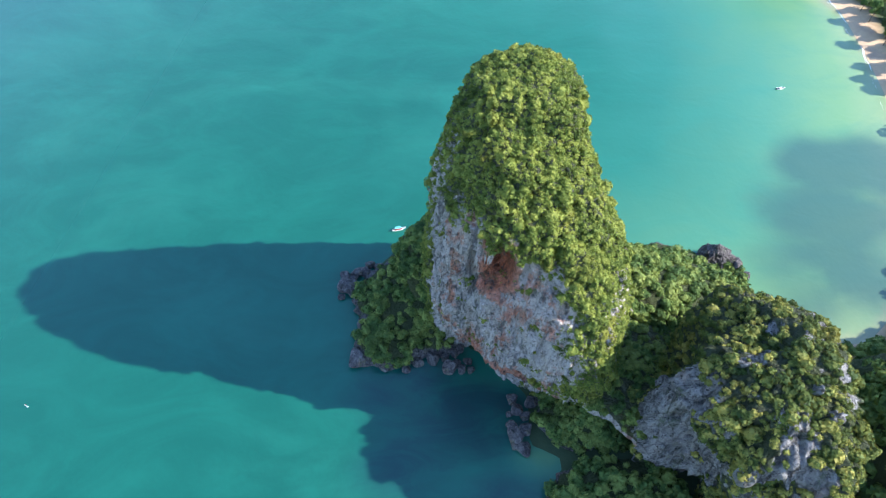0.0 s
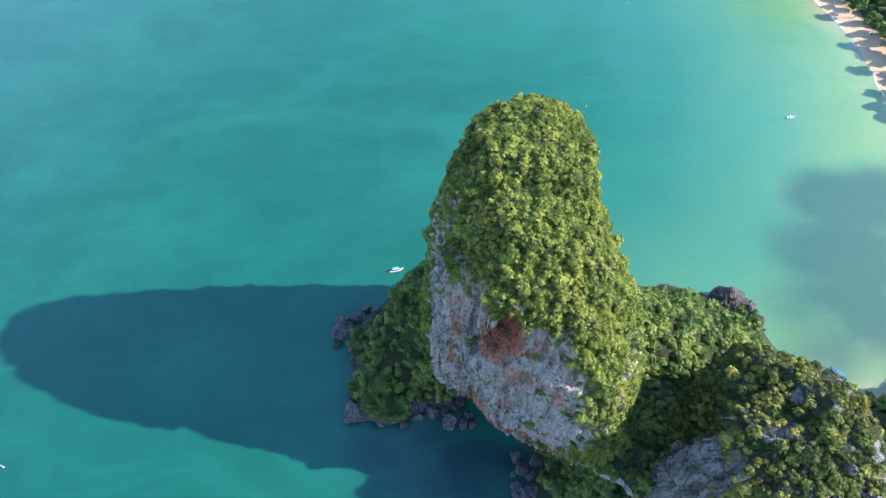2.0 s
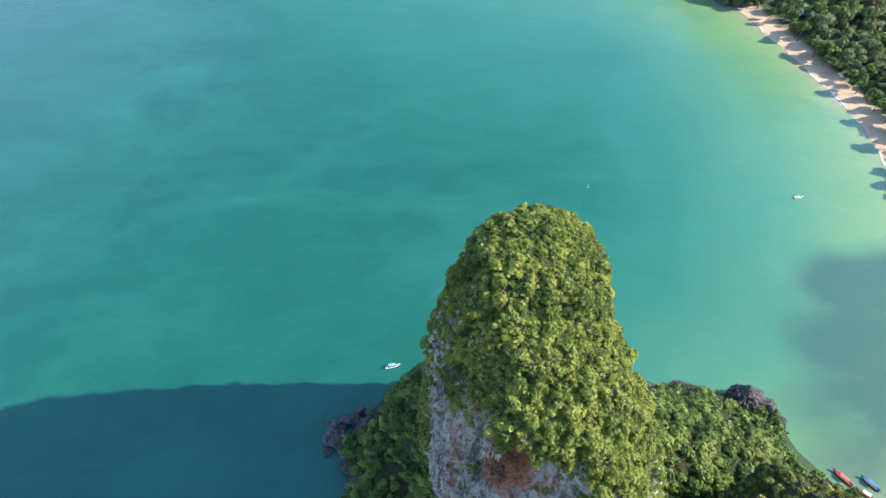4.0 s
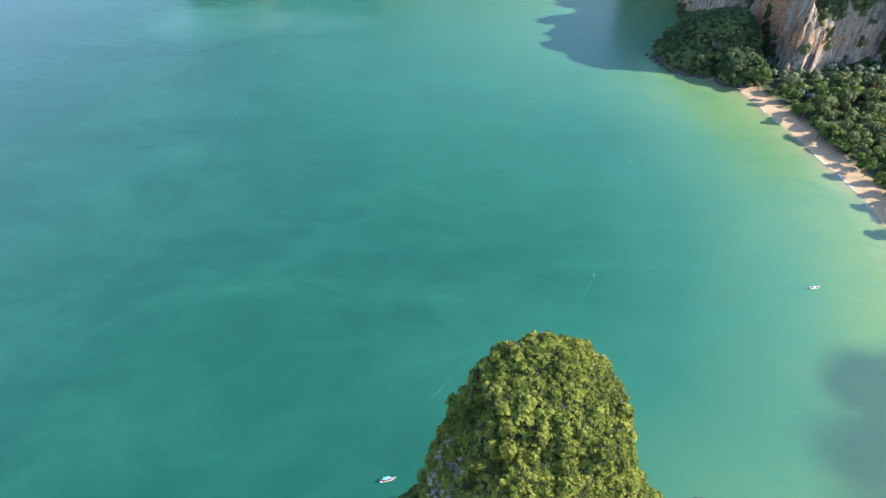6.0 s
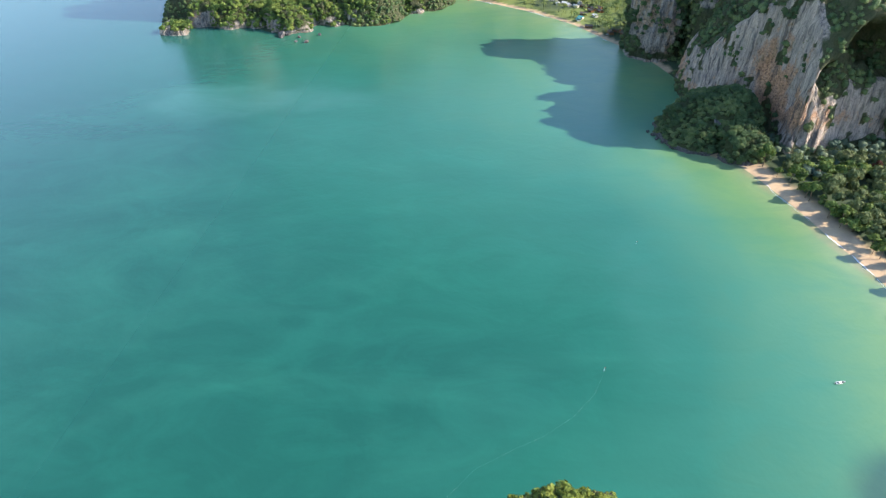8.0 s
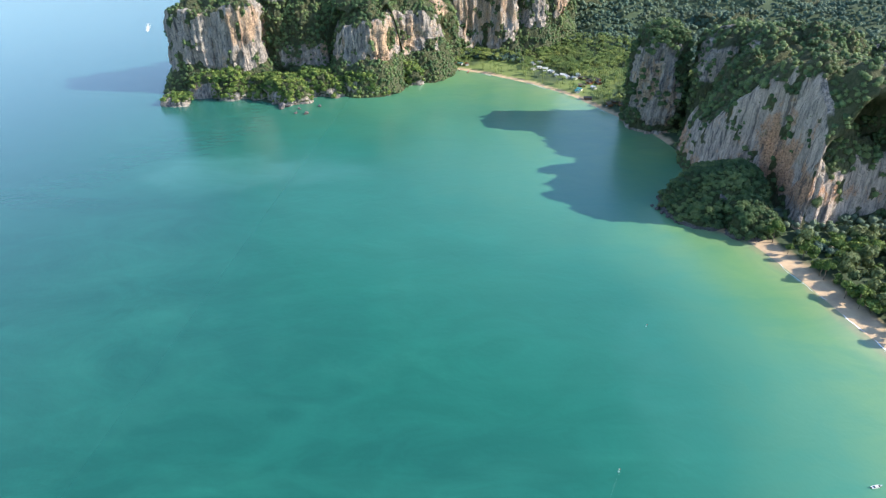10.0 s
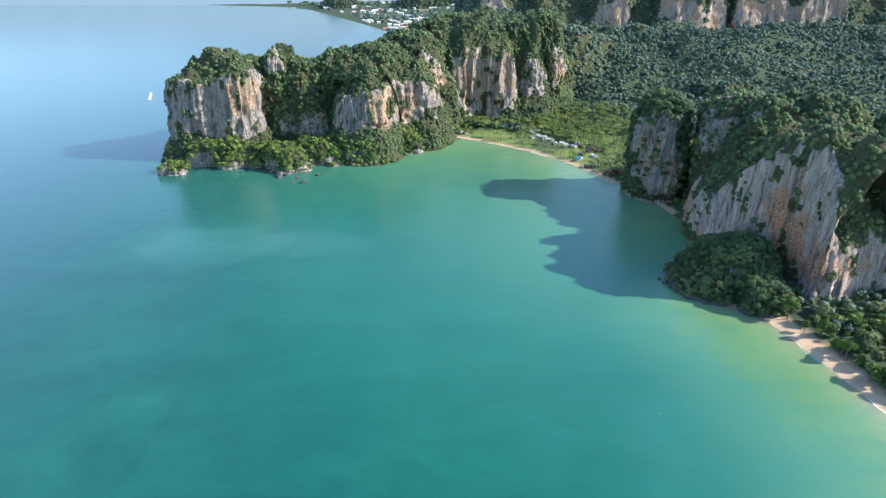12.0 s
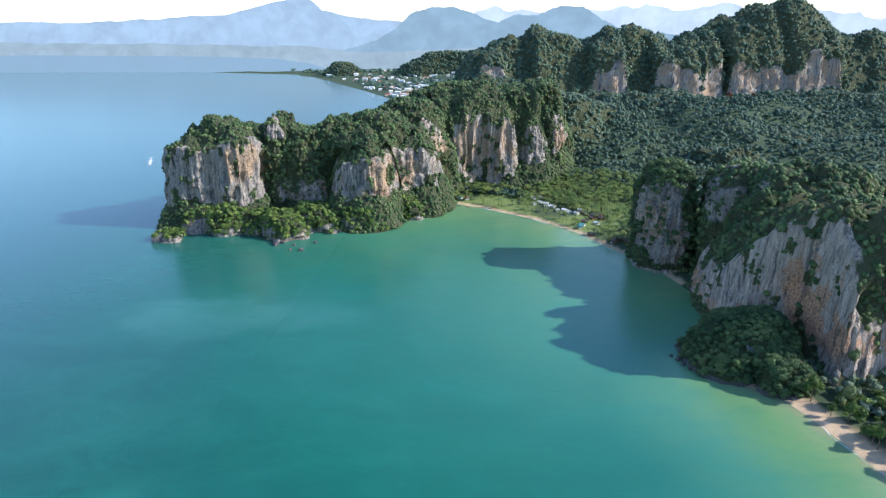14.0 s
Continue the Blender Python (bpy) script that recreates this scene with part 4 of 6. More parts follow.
# ---- the western headland ----
aprons = Growth(18)
HEAD = [
    ("headland_pinnacle", -270, 1262, 16, 18, 162, [(240, 90, 128, 154, 0.9)], 1, 10),
    ("headland_slope", -226, 1290, 82, 66, 146, [(270, 30, 30, 55, 0.6)], 0.2, 0),
    ("headland_slope", -165, 1300, 62, 60, 162, [], 0.4, 0),
    ("headland_ridge", -100, 1316, 78, 66, 168, [], 0.3, 0),
    ("headland_hump", -50, 1400, 84, 76, 178, [(300, 30, 90, 140, 0.5)], 0.4, 0),
    ("bay_cliff_end", 216, 1508, 42, 54, 206, [(320, 35, 60, 130, 0.7)], 0.6, 0),
    ("ridge_behind_bay", 50, 1600, 160, 100, 192, [], 0.3, 0),
    ("ridge_behind_bay", 180, 1640, 120, 100, 184, [], 0.3, 0),
]
for k, (nm, hx, hy, rx, ry, hh, naked, steep, turn) in enumerate(HEAD):
    # rust to the south-east: stain, and the warm sunlit tone put into colour
    cliff(nm, simple_levels(hx, hy, rx, ry, hh, -4, steep, turn), (hx, hy, hh), 101 + 3 * k, "forest-topped limestone headland with grey and orange cliff face" if naked else "steep forested limestone ridge of the headland", naked, (2.8, 5.6), 126 if naked else 90, 74 if naked else 48, 6.0, 11.0, (), [(315, 26, 80, 46, 0.6)], CROWN_FAR, 1.2, 1.0, None, None, 2.6, 4 if naked else 0)


# rust at the bluff and prow edges adds painted sun warmth to the streaks
cliff_sheet("headland_bluff", [(-405, 1340, 20, 92, 118, 0.2), (-436, 1272, 18, 104, 128, 0.8), (-442, 1216, 30, 112, 136, 1), (-426, 1188, 34, 114, 138, 1.4), (-386, 1180, 36, 118, 140, 1.4), (-346, 1175, 38, 122, 146, 1.4), (-316, 1178, 38, 128, 147, 1.4), (-296, 1196, 40, 128, 146, 1.4), (-288, 1230, 44, 122, 144, 0.8), (-266, 1262, 46, 104, 142, 0.15), (-226, 1284, 40, 96, 148, 0)], 501, "forest-topped grey limestone bluff with an orange-streaked edge", [(-318, 14, 90, 34, 0.6), (-292, 12, 100, 26, 0.4)])
cliff_sheet("headland_prow", [(-228, 1286, 30, 80, 150, 0), (-192, 1260, 34, 84, 148, 0.2), (-173, 1226, 42, 88, 130, 0.7), (-164, 1192, 44, 92, 122, 0.95), (-142, 1174, 46, 98, 122, 0.9), (-112, 1168, 48, 100, 122, 1), (-90, 1182, 42, 102, 122, 1), (-80, 1212, 44, 102, 126, 1.2), (-66, 1238, 48, 104, 138, 1.5), (-44, 1250, 48, 106, 144, 1.6), (-16, 1254, 48, 104, 148, 1.5), (6, 1284, 48, 98, 150, 0.7), (12, 1345, 30, 86, 150, 0.1)], 531, "limestone prow and tan cave cliff hung with forest", [(-92, 14, 80, 30, 0.5), (-48, 40, 78, 30, 0.6)])
cliff_sheet("bay_cliff", [(-24, 1404, 30, 86, 160, 0.1), (0, 1394, 26, 104, 170, 0.8), (16, 1404, 22, 112, 180, 1.4), (46, 1400, 14, 126, 188, 1.4), (82, 1405, 14, 134, 188, 1.4), (118, 1402, 18, 134, 184, 1.4), (150, 1410, 30, 126, 180, 1.4), (158, 1440, 60, 116, 172, 0.3), (176, 1420, 50, 108, 158, 1.4), (204, 1426, 52, 104, 158, 1.4), (222, 1452, 60, 98, 186, 0.6), (252, 1492, 50, 96, 196, 0.2), (284, 1565, 40, 86, 170, 0)], 561, "tall cream and orange limestone cliff behind the bay beach", [(60, 60, 84, 46, 0.55), (130, 24, 90, 40, 0.35)])


def domes(name, line, count, seed, radius, reach, lift, label):
    """Small steep wooded domes scattered along a line of (x, y, height of the ground there)."""
    pick = random.Random(seed)
    pts = np.array(line, float)
    for k in range(count):
        u = (k + pick.uniform(0.1, 0.9)) / count * (len(pts) - 1)
        x, y, h = (float(np.interp(u, np.arange(len(pts)), pts[:, q])) for q in range(3))
        r = pick.uniform(*radius)
        off = pick.uniform(*reach)
        top_z = h + pick.uniform(*lift) - max(0.0, -off - 12) * 1.25
        cliff(name, simple_levels(x + pick.uniform(-8, 8), y + off, r, r * pick.uniform(0.8, 1.2), top_z, top_z - 4.2 * r, 0.55, pick.uniform(0, 60)), (x, y + off, top_z + 1), seed + 7 * k, label, [(250, 50, top_z - 2.4 * r, top_z - 0.8 * r, 0.5)] if k % 4 == 1 else (), (2.5, 5.0), 40, 24, 2.5, 4.5, (), (), CROWN_FAR, 0.8, 1.1)


domes("headland_dome", [(-400, 1246, 118), (-330, 1250, 132), (-262, 1280, 138), (-190, 1296, 150), (-120, 1316, 160), (-60, 1390, 166), (0, 1430, 168), (70, 1490, 178), (140, 1500, 178), (215, 1516, 190)], 30, 900, (13, 24), (-30, 24), (-6, 8), "rounded forest-covered limestone dome on the headland")
for k, (hx, hy, rx, ry, hh) in enumerate([(-345, 1164, 62, 26, 38), (-296, 1168, 40, 24, 30), (-240, 1148, 40, 38, 30), (-196, 1186, 46, 34, 36), (-60, 1252, 30, 40, 38), (-20, 1268, 26, 30, 28), (-122, 1170, 38, 22, 40), (-160, 1172, 30, 22, 26), (-413, 1122, 17, 15, 17)]):
    cliff("headland_apron", simple_levels(hx, hy, rx, ry, hh, -4, 0.3), (hx, hy, hh), 141 + k, "low sunlit wooded apron with bare rock at the waterline", [(200, 60, 0, 22, 0.8), (270, 100, 0, 7, 0.9)], (1.8, 5.2), 80, 36, 3, 11, (), (), CROWN_SMALL, 0.8, 1.5, aprons)

domes("plateau_dome", [(335, 800, 122), (372, 842, 120), (368, 900, 122), (400, 950, 146), (440, 900, 150), (480, 900, 144), (470, 820, 112), (540, 850, 134), (560, 930, 126), (500, 1000, 120), (400, 1020, 122)], 30, 1300, (11, 21), (-22, 22), (-4, 12), "steep wooded limestone dome on the cliff plateau")
aprons.link("apron_woodland", LEAF_WOOD, "sunlit light-green trees at the foot of the headland", "woodland")

# ---- the ridges behind the valley ----
RIDGE_CREST = [(60, 150), (111, 222), (226, 272), (331, 312), (403, 285), (460, 256), (581, 287), (650, 284), (729, 248), (834, 272), (934, 318), (1033, 358), (1145, 380), (1237, 322), (1299, 280), (1424, 270), (1700, 285), (2100, 260)]
CLIFF_FOOT = [(60, 120), (140, 165), (300, 120), (365, 100), (480, 105), (572, 108), (690, 126), (800, 104), (873, 84), (918, 105), (1060, 116), (1226, 108), (1390, 98), (2100, 100)]
CLIFF_HEAD = [(60, 150), (140, 205), (300, 190), (480, 184), (572, 194), (690, 204), (808, 182), (876, 214), (924, 216), (1052, 184), (1188, 228), (1390, 190), (2100, 180)]
CLIFF_SPANS = [(125, 205, 0.8), (300, 345, 0.6), (474, 580, 1.0), (676, 800, 1.0), (806, 886, 1.0), (910, 1245, 1.0)]


def ridge_sheet():
    """The long ridge: forested talus, broken cliff bands, domed forest above. Points, faces, bareness."""
    x = np.arange(60, 2100, 6.0)
    t = np.concatenate([np.linspace(-340, -34, 26), np.linspace(-28, -5, 7), np.linspace(-3.5, 13, 32), np.linspace(16, 46, 9), np.linspace(54, 360, 36)])
    X, T = np.meshgrid(x, t)
    flat = np.stack([X.ravel(), T.ravel(), X.ravel() * 0], -1)
    line = np.stack([x, x * 0, x * 0], -1)
    brow = 2195 + 34 * fbm(line / 150, 3, 7) + 10 * fbm(line / 30, 2, 8)
    foot = np.interp(x, *np.array(CLIFF_FOOT).T) - 8 + 10 * fbm(line / 60, 3, 9)
    head = 5 + np.interp(x, *np.array(CLIFF_HEAD).T) + 16 * fbm(line / 50, 3, 10)
    crest = np.interp(x, *np.array(RIDGE_CREST).T) + 9 * fbm(line / 45, 3, 11)
    naked = sum(share * smooth01(a - 12, a + 12, x + 14 * fbm(line / 25, 2, 12)) * (1 - smooth01(b - 12, b + 12, x)) for a, b, share in CLIFF_SPANS)
    naked = np.clip(naked, 0, 1)
    Y = brow[None] + T
    low = land_height(X.ravel(), Y.ravel()).reshape(X.shape)
    talus = low + (foot[None] - low) * smooth01(-330, 0, T) ** 1.3 - 6 * (T < -336)
    step = (head - foot)[None] * (naked[None] * smooth01(-2, 12, T) + (1 - naked[None]) * np.clip(T / 130, 0, 1))
    dome = (crest - head)[None] * np.sin(np.pi / 2 * np.clip((T - 8) / 170, 0, 1)) - (crest[None] - 60) * smooth01(200, 360, T)
    gully = 0.5 - np.abs(fbm(np.stack([X.ravel() / 130 + T.ravel() / 260, T.ravel() / 190, X.ravel() * 0], -1), 3, 13)).reshape(X.shape) * 1.6
    lumps = fbm(flat / 70, 3, 14).reshape(X.shape)
    billow = np.abs(fbm(flat / 62, 3, 24)).reshape(X.shape) * 2.2 - 0.5
    Z = talus + step + dome + (20 * gully + 16 * lumps + 13 * billow) * smooth01(-335, -200, T) * (1 - np.exp(-((T - 5) / 22) ** 2) * naked[None])
    Y = Y + 4 * fbm(np.stack([X.ravel() / 26, Z.ravel() / 70, X.ravel() * 0], -1), 3, 15).reshape(X.shape) * np.exp(-((T - 6) / 26) ** 2)
    Y = Y + (9 * (0.35 - np.abs(fbm(np.stack([X.ravel() / 30, Z.ravel() / 110, X.ravel() * 0], -1), 3, 16))) + 4 * fbm(np.stack([X.ravel() / 12, Z.ravel() / 11, X.ravel() * 0], -1), 3, 17)).reshape(X.shape) * np.exp(-((T - 5) / 12) ** 2) * naked[None]
    rise = smooth01(-2, 12, T) + 0.40 * fbm(np.stack([X.ravel() / 34, Z.ravel() / 60, X.ravel() * 0], -1), 3, 19).reshape(X.shape)
    bare = naked[None] * smooth01(-5, 0, T) * smooth01(-0.05, 0.08, rise) * (1 - smooth01(0.72, 0.90, rise)) * (T < 16)
    return np.stack([X, Y, Z], -1).reshape(-1, 3), grid_faces(len(x), len(t), False), bare.ravel()


rq, rf, rb = ridge_sheet()


def ridge_piece(name, faces):
    used_ = np.unique(faces)
    where = np.zeros(len(rq), int)
    where[used_] = np.arange(len(used_))
    return mesh_of(name, rq[used_], where[faces], ROCK_FAR, True, {"rust": rb[used_] * 0.3, "soil": 1 - rb[used_]})


r_bare, r_x = rb[rf].mean(1) > 0.5, rq[rf][:, :, 0].mean(1)
ridge = new("forested_ridge", ridge_piece("forested_ridge", rf[~r_bare]))
tagged(ridge, "long forested ridge with pale limestone cliff bands behind the valley", "ridge")
for a, b, share in CLIFF_SPANS:
    mine = r_bare & (r_x > a - 30) & (r_x < b + 25)
    r_bare = r_bare & ~mine
    if mine.any():
        part("cliff_band", ridge_piece("cliff_band", rf[mine]), ridge, "pale cream limestone cliff band")


def ridge_mask(p, n):
    return smooth01(0.0, 0.6, 1 - rb[rf].mean(1)) * (1 - 0.85 * smooth01(1450, 1560, p[:, 0]))


far_woods.cover(rq, rf, (4.5, 9.5), 1.05, ridge_mask, CROWN_FAR, 0.15)
FOOTHILLS = [(1180, 1960, 240, 110, 118, 0.1), (1600, 1880, 320, 190, 160, 0.2), (300, 1770, 110, 150, 150, 0.15), (390, 1880, 120, 140, 112, 0.0), (820, 1700, 150, 110, 70, 0.0), (640, 1560, 110, 80, 52, 0.0)]
for k, (hx, hy, rx, ry, hh, steep) in enumerate(FOOTHILLS):
    cliff("forested_foothill", simple_levels(hx, hy, rx, ry, hh, -4, steep), (hx, hy, hh), 161 + k, "rounded forested foothill below the ridge", (), (4, 9.5), 80, 40, 6, 18, (), (), CROWN_FAR, 2.6, 1.1, far_woods)
for k, (hx, hy, rx, ry, hh, lo, hi) in enumerate([(100, 4330, 350, 110, 150, 8, 13), (-590, 4330, 120, 60, 92, 6, 10), (620, 2950, 260, 160, 250, 11, 18), (900, 3300, 300, 200, 280, 12, 20)]):
    cliff("coastal_hill", simple_levels(hx, hy, rx, ry, hh, -4, 0.0), (hx, hy, hh), 181 + k, "distant forested hill above the coast town", (), (lo, hi), 90, 44, 4, 12, (), (), CROWN_FAR, 3.0, 1.2, far_woods)

# ---- trees on level ground ----


def ground_at(x, y):
    d = np.where(inside(x, y, COAST), line_distance(x, y, COAST, True), 0)
    return np.minimum(d * 0.075, 2.2) + np.clip((d - 30) / 40, 0, 1) * land_height(x, y), d


def scatter(grow, n, x0, x1, y0, y1, size, lift, shapes, allow, seed, squash=(0.85, 1.2)):
    """n tries of crowns over a stretch of the plan, kept where allow(x, y, distance from the shore) is above chance."""
    rng = np.random.RandomState(seed)
    x, y = rng.uniform(x0, x1, n), rng.uniform(y0, y1, n)
    z, d = ground_at(x, y)
    keep = rng.uniform(size=n) < allow(x, y, d)
    x, y, z = x[keep], y[keep], z[keep]
    s = size[0] + (size[1] - size[0]) * rng.uniform(size=len(x)) ** 1.4
    grow.add(np.stack([x, y, z + s * lift[0] + rng.uniform(0, lift[1], len(x))], -1), s, shapes, squash)


def clearing(x, y):
    return smooth01(0.0, 0.2, fbm(np.stack([x / 70, y / 70, x * 0], -1), 3, 44) + 0.12)


beach_woods = Growth(12)


def belt(x, y):
    return fbm(np.stack([x / 26, y / 26, x * 0], -1), 2, 91)


scatter(beach_woods, 1150, 330, 520, 190, 672, (2.2, 6.6), (0.8, 5.0), CROWN_MID, lambda x, y, d: (line_distance(x, y, BEACH) > 21) * (belt(x, y) < 0.02), 3)
casuarinas = Growth(13)
scatter(casuarinas, 1500, 330, 500, 190, 672, (2.4, 6.4), (1.4, 6.0), CROWN_MID, lambda x, y, d: (line_distance(x, y, BEACH) > 22) * (belt(x, y) > -0.10), 31, (1.0, 1.7))
casuarinas.link("casuarina_grove", LEAF_GREY, "grey-green feathery casuarina trees behind the beach", "woodland")
scatter(beach_woods, 620, 212, 345, 150, 330, (2.2, 5.0), (0.8, 3.0), CROWN_MID, lambda x, y, d: ((line_distance(x, y, BEACH) > np.where(y < 235, 4, 12)) & (d > 3)) * 1.0, 4)
scatter(beach_woods, 420, 128, 262, 150, 240, (1.8, 3.6), (0.6, 1.5), CROWN_SMALL, lambda x, y, d: ((d > 1.5) & (d < 22)) * 1.0, 44)
scatter(beach_woods, 900, 8, 330, -290, 66, (3.0, 6.5), (0.7, 2.0), CROWN_FAR, lambda x, y, d: (d > 5) * 1.0, 45)
beach_woods.link("beach_woodland", LEAF_WOOD, "mixed green trees in a belt behind the beach", "woodland")

valley = Growth(14)
scatter(valley, 13500, 150, 1650, 1120, 1960, (2.8, 8.0), (0.7, 2.5), CROWN_FAR, lambda x, y, d: (d > 40) * (x < 0.7 * y - 50) * smooth01(170, 250, np.hypot((x - 170) * 0.8, y - 1270)) * 1.0, 5)
scatter(valley, 2600, 330, 760, 640, 1150, (4.0, 7.0), (0.7, 2.0), CROWN_FAR, lambda x, y, d: (d > 45) * 1.0, 6)
scatter(valley, 900, -60, 160, 1290, 1440, (3.6, 6.4), (0.7, 2.0), CROWN_FAR, lambda x, y, d: (d > 22) * (y + 0.3 * x > 1385 - 40 * (x < 20)) * 1.0, 7)
valley.link("valley_forest", LEAF_FAR_HAZED, "dense forest filling the valley behind the bay", "forest")
far_woods.link("ridge_forest", LEAF_FAR_HAZED, "dark green forest over the far ridge and foothills, haze blue in its leaves", "forest")
cliff_woods.link("cliff_forest", LEAF_CLIFF, "dark green forest over the limestone cliffs and headland", "forest")

def village(x, y):
    """Share of open ground: the lawn behind the beach and the plots of the bungalows."""
    lawn_ = np.exp(-(((x - 115) / 55) ** 2 + ((y - 1325) / 34) ** 2) ** 2)
    plots = np.exp(-(((x - 212 + 0.42 * (y - 1255)) / 34) ** 2 + ((y - 1255) / 84) ** 2) ** 2)
    return np.maximum(lawn_ * 0.93, plots * 0.85)


palms = Growth(15)
scatter(palms, 5200, -20, 420, 1060, 1480, (9, 15), (0.0, 0.0), PALMS, lambda x, y, d: (d > 14) * (0.42 + 0.58 * smooth01(50, 110, line_distance(x, y, BAY_BEACH))) * (1 - smooth01(200, 260, np.hypot((x - 170) * 0.8, y - 1270))) * (1 - 0.6 * clearing(x, y)) * (1 - village(x, y)), 8, (0.9, 1.1))
palms.link("coconut_grove", LEAF_PALM, "coconut palms standing thick on the flat behind the bay beach", "palm grove")

plain_woods = Growth(16)
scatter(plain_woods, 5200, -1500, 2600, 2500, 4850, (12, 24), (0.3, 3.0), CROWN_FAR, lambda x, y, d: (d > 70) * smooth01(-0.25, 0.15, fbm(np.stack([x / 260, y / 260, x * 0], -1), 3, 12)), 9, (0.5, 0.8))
plain_woods.link("plain_woodland", LEAF_HAZE, "woods over the far coastal plain, haze tint in their leaves", "woodland")

# ---- distance ----


# unlit backdrop that emits: haze and slope shading are in its colour
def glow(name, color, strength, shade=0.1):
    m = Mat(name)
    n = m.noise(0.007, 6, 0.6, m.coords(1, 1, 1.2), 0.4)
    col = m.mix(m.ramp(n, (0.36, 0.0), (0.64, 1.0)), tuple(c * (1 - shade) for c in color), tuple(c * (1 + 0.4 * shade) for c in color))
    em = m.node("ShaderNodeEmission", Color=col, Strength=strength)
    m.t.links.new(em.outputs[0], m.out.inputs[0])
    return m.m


def far_range(crest, y, depth, color, seed, rough):
    """A far range that glows by itself in haze colour: a ridge whose crest runs through (x, z) points."""
    cx, cz = np.array(crest, float).T
    x = np.linspace(cx[0], cx[-1], 520)
    p = np.stack([x, x * 0, x * 0], -1)
    z = np.interp(x, cx, cz) + rough * (fbm(p / 130, 5, seed, 0.6) + 0.5 - np.abs(fbm(p / 240, 3, seed + 9)))
    rows = []
    for f, drop in ((0.0, 1.0), (0.25, 0.72), (0.5, 0.36), (0.8, 0.08), (1.0, 0.0), (1.5, 0.9)):
        wob = fbm(np.stack([x / 90, x * 0 + f * 9, x * 0], -1), 3, seed + 3) * depth * 0.25 * (f < 1)
        rows.append(np.stack([x, y - depth + depth * f + wob, -5 + (z + 5) * (1 - drop)], -1))
    return mesh_of("backdrop_mountains", np.vstack(rows), grid_faces(520, 6, False), glow("haze_glow", color, 1.0, 0.13 if rough > 10 else 0.02), True)


NEAR_RANGE = [(-700, 120), (-420, 200), (-330, 250), (-200, 350), (-47, 405), (110, 420), (267, 385), (427, 320), (600, 370), (739, 388), (894, 432), (1014, 405), (1150, 330), (1400, 250), (2200, 210)]
WEST_RANGE = [(-7000, 330), (-4200, 300), (-2600, 320), (-1700, 352), (-1460, 360), (-1217, 425), (-1039, 468), (-950, 490), (-864, 460), (-790, 397), (-597, 358), (-283, 330), (300, 300), (900, 280)]
PALE_RANGE = [(100, 330), (420, 410), (700, 360), (1260, 390), (1484, 440), (1700, 400), (2076, 440), (2400, 385), (2800, 392), (3159, 350), (4200, 380), (6500, 360)]
SHORE_RANGE = [(-7000, 205), (-4000, 190), (-2200, 182), (-1500, 178), (-900, 165), (-500, 120), (100, 150), (900, 160), (2600, 170)]
# an upright strip, shaped to the camera's view to carry the sea further
FAR_WATER = [(-7000, 112), (-2600, 110), (-1500, 102), (-1100, 88), (-860, 55), (-760, 20)]
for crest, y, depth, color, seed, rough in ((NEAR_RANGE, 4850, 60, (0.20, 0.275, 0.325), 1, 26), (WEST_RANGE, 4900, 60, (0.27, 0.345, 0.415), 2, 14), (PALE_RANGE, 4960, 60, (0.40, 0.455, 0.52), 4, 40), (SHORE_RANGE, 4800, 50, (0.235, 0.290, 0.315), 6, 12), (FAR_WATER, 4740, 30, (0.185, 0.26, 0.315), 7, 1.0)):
    tagged(new("backdrop", far_range(crest, y, depth, color, seed, rough)), "glowing backdrop of distant water and mountains, haze put into its colour", "distance", kind="structure")

# ---- boulders and stalactites ----


def boulder_mesh(seed, material=None, tall=0.75, cuts=11):
    """A stone: a rough ball with its bulges cut off along flat planes."""
    rng = np.random.RandomState(seed + 400)
    bm = bmesh.new()
    bmesh.ops.create_icosphere(bm, subdivisions=3, radius=1.0)
    P = np.array([v.co for v in bm.verts])
    P = P * (1 + 0.30 * fbm(P * 1.1 + seed * 7, 3, seed))[:, None]
    for _ in range(cuts):
        n = rng.normal(size=3)
        n /= np.linalg.norm(n)
        over = P @ n - rng.uniform(0.48, 0.82)
        P = P - np.maximum(over, 0)[:, None] * n * 0.92
    P = P + 0.05 * np.stack([fbm(P * 4 + k * 9, 2, seed + k) for k in range(3)], -1)
    for v, p in zip(bm.verts, P):
        v.co = (3 * p[0], 3 * p[1], 3 * p[2] * tall)
    return bm_mesh("boulder", bm, material or BOULDER, False)


STONES = [boulder_mesh(k) for k in range(5)]


def boulder(x, y, r, group, k, z=0.0, label="grey-brown limestone boulder standing in the water"):
    rng = random.Random(k * 31 + 7)
    ob = new("boulder", STONES[k % 5])
    ob.matrix_basis = Matrix.Translation((x, y, z + 0.25 * r)) @ Euler((rng.uniform(-0.3, 0.3), rng.uniform(-0.3, 0.3), rng.uniform(0, 6.3))).to_matrix().to_4x4() @ Matrix.Diagonal((r / 3 * rng.uniform(0.85, 1.35), r / 3 * rng.uniform(0.75, 1.1), r / 3 * rng.uniform(0.8, 1.2), 1))
    return tagged(ob, label, "boulder", group)


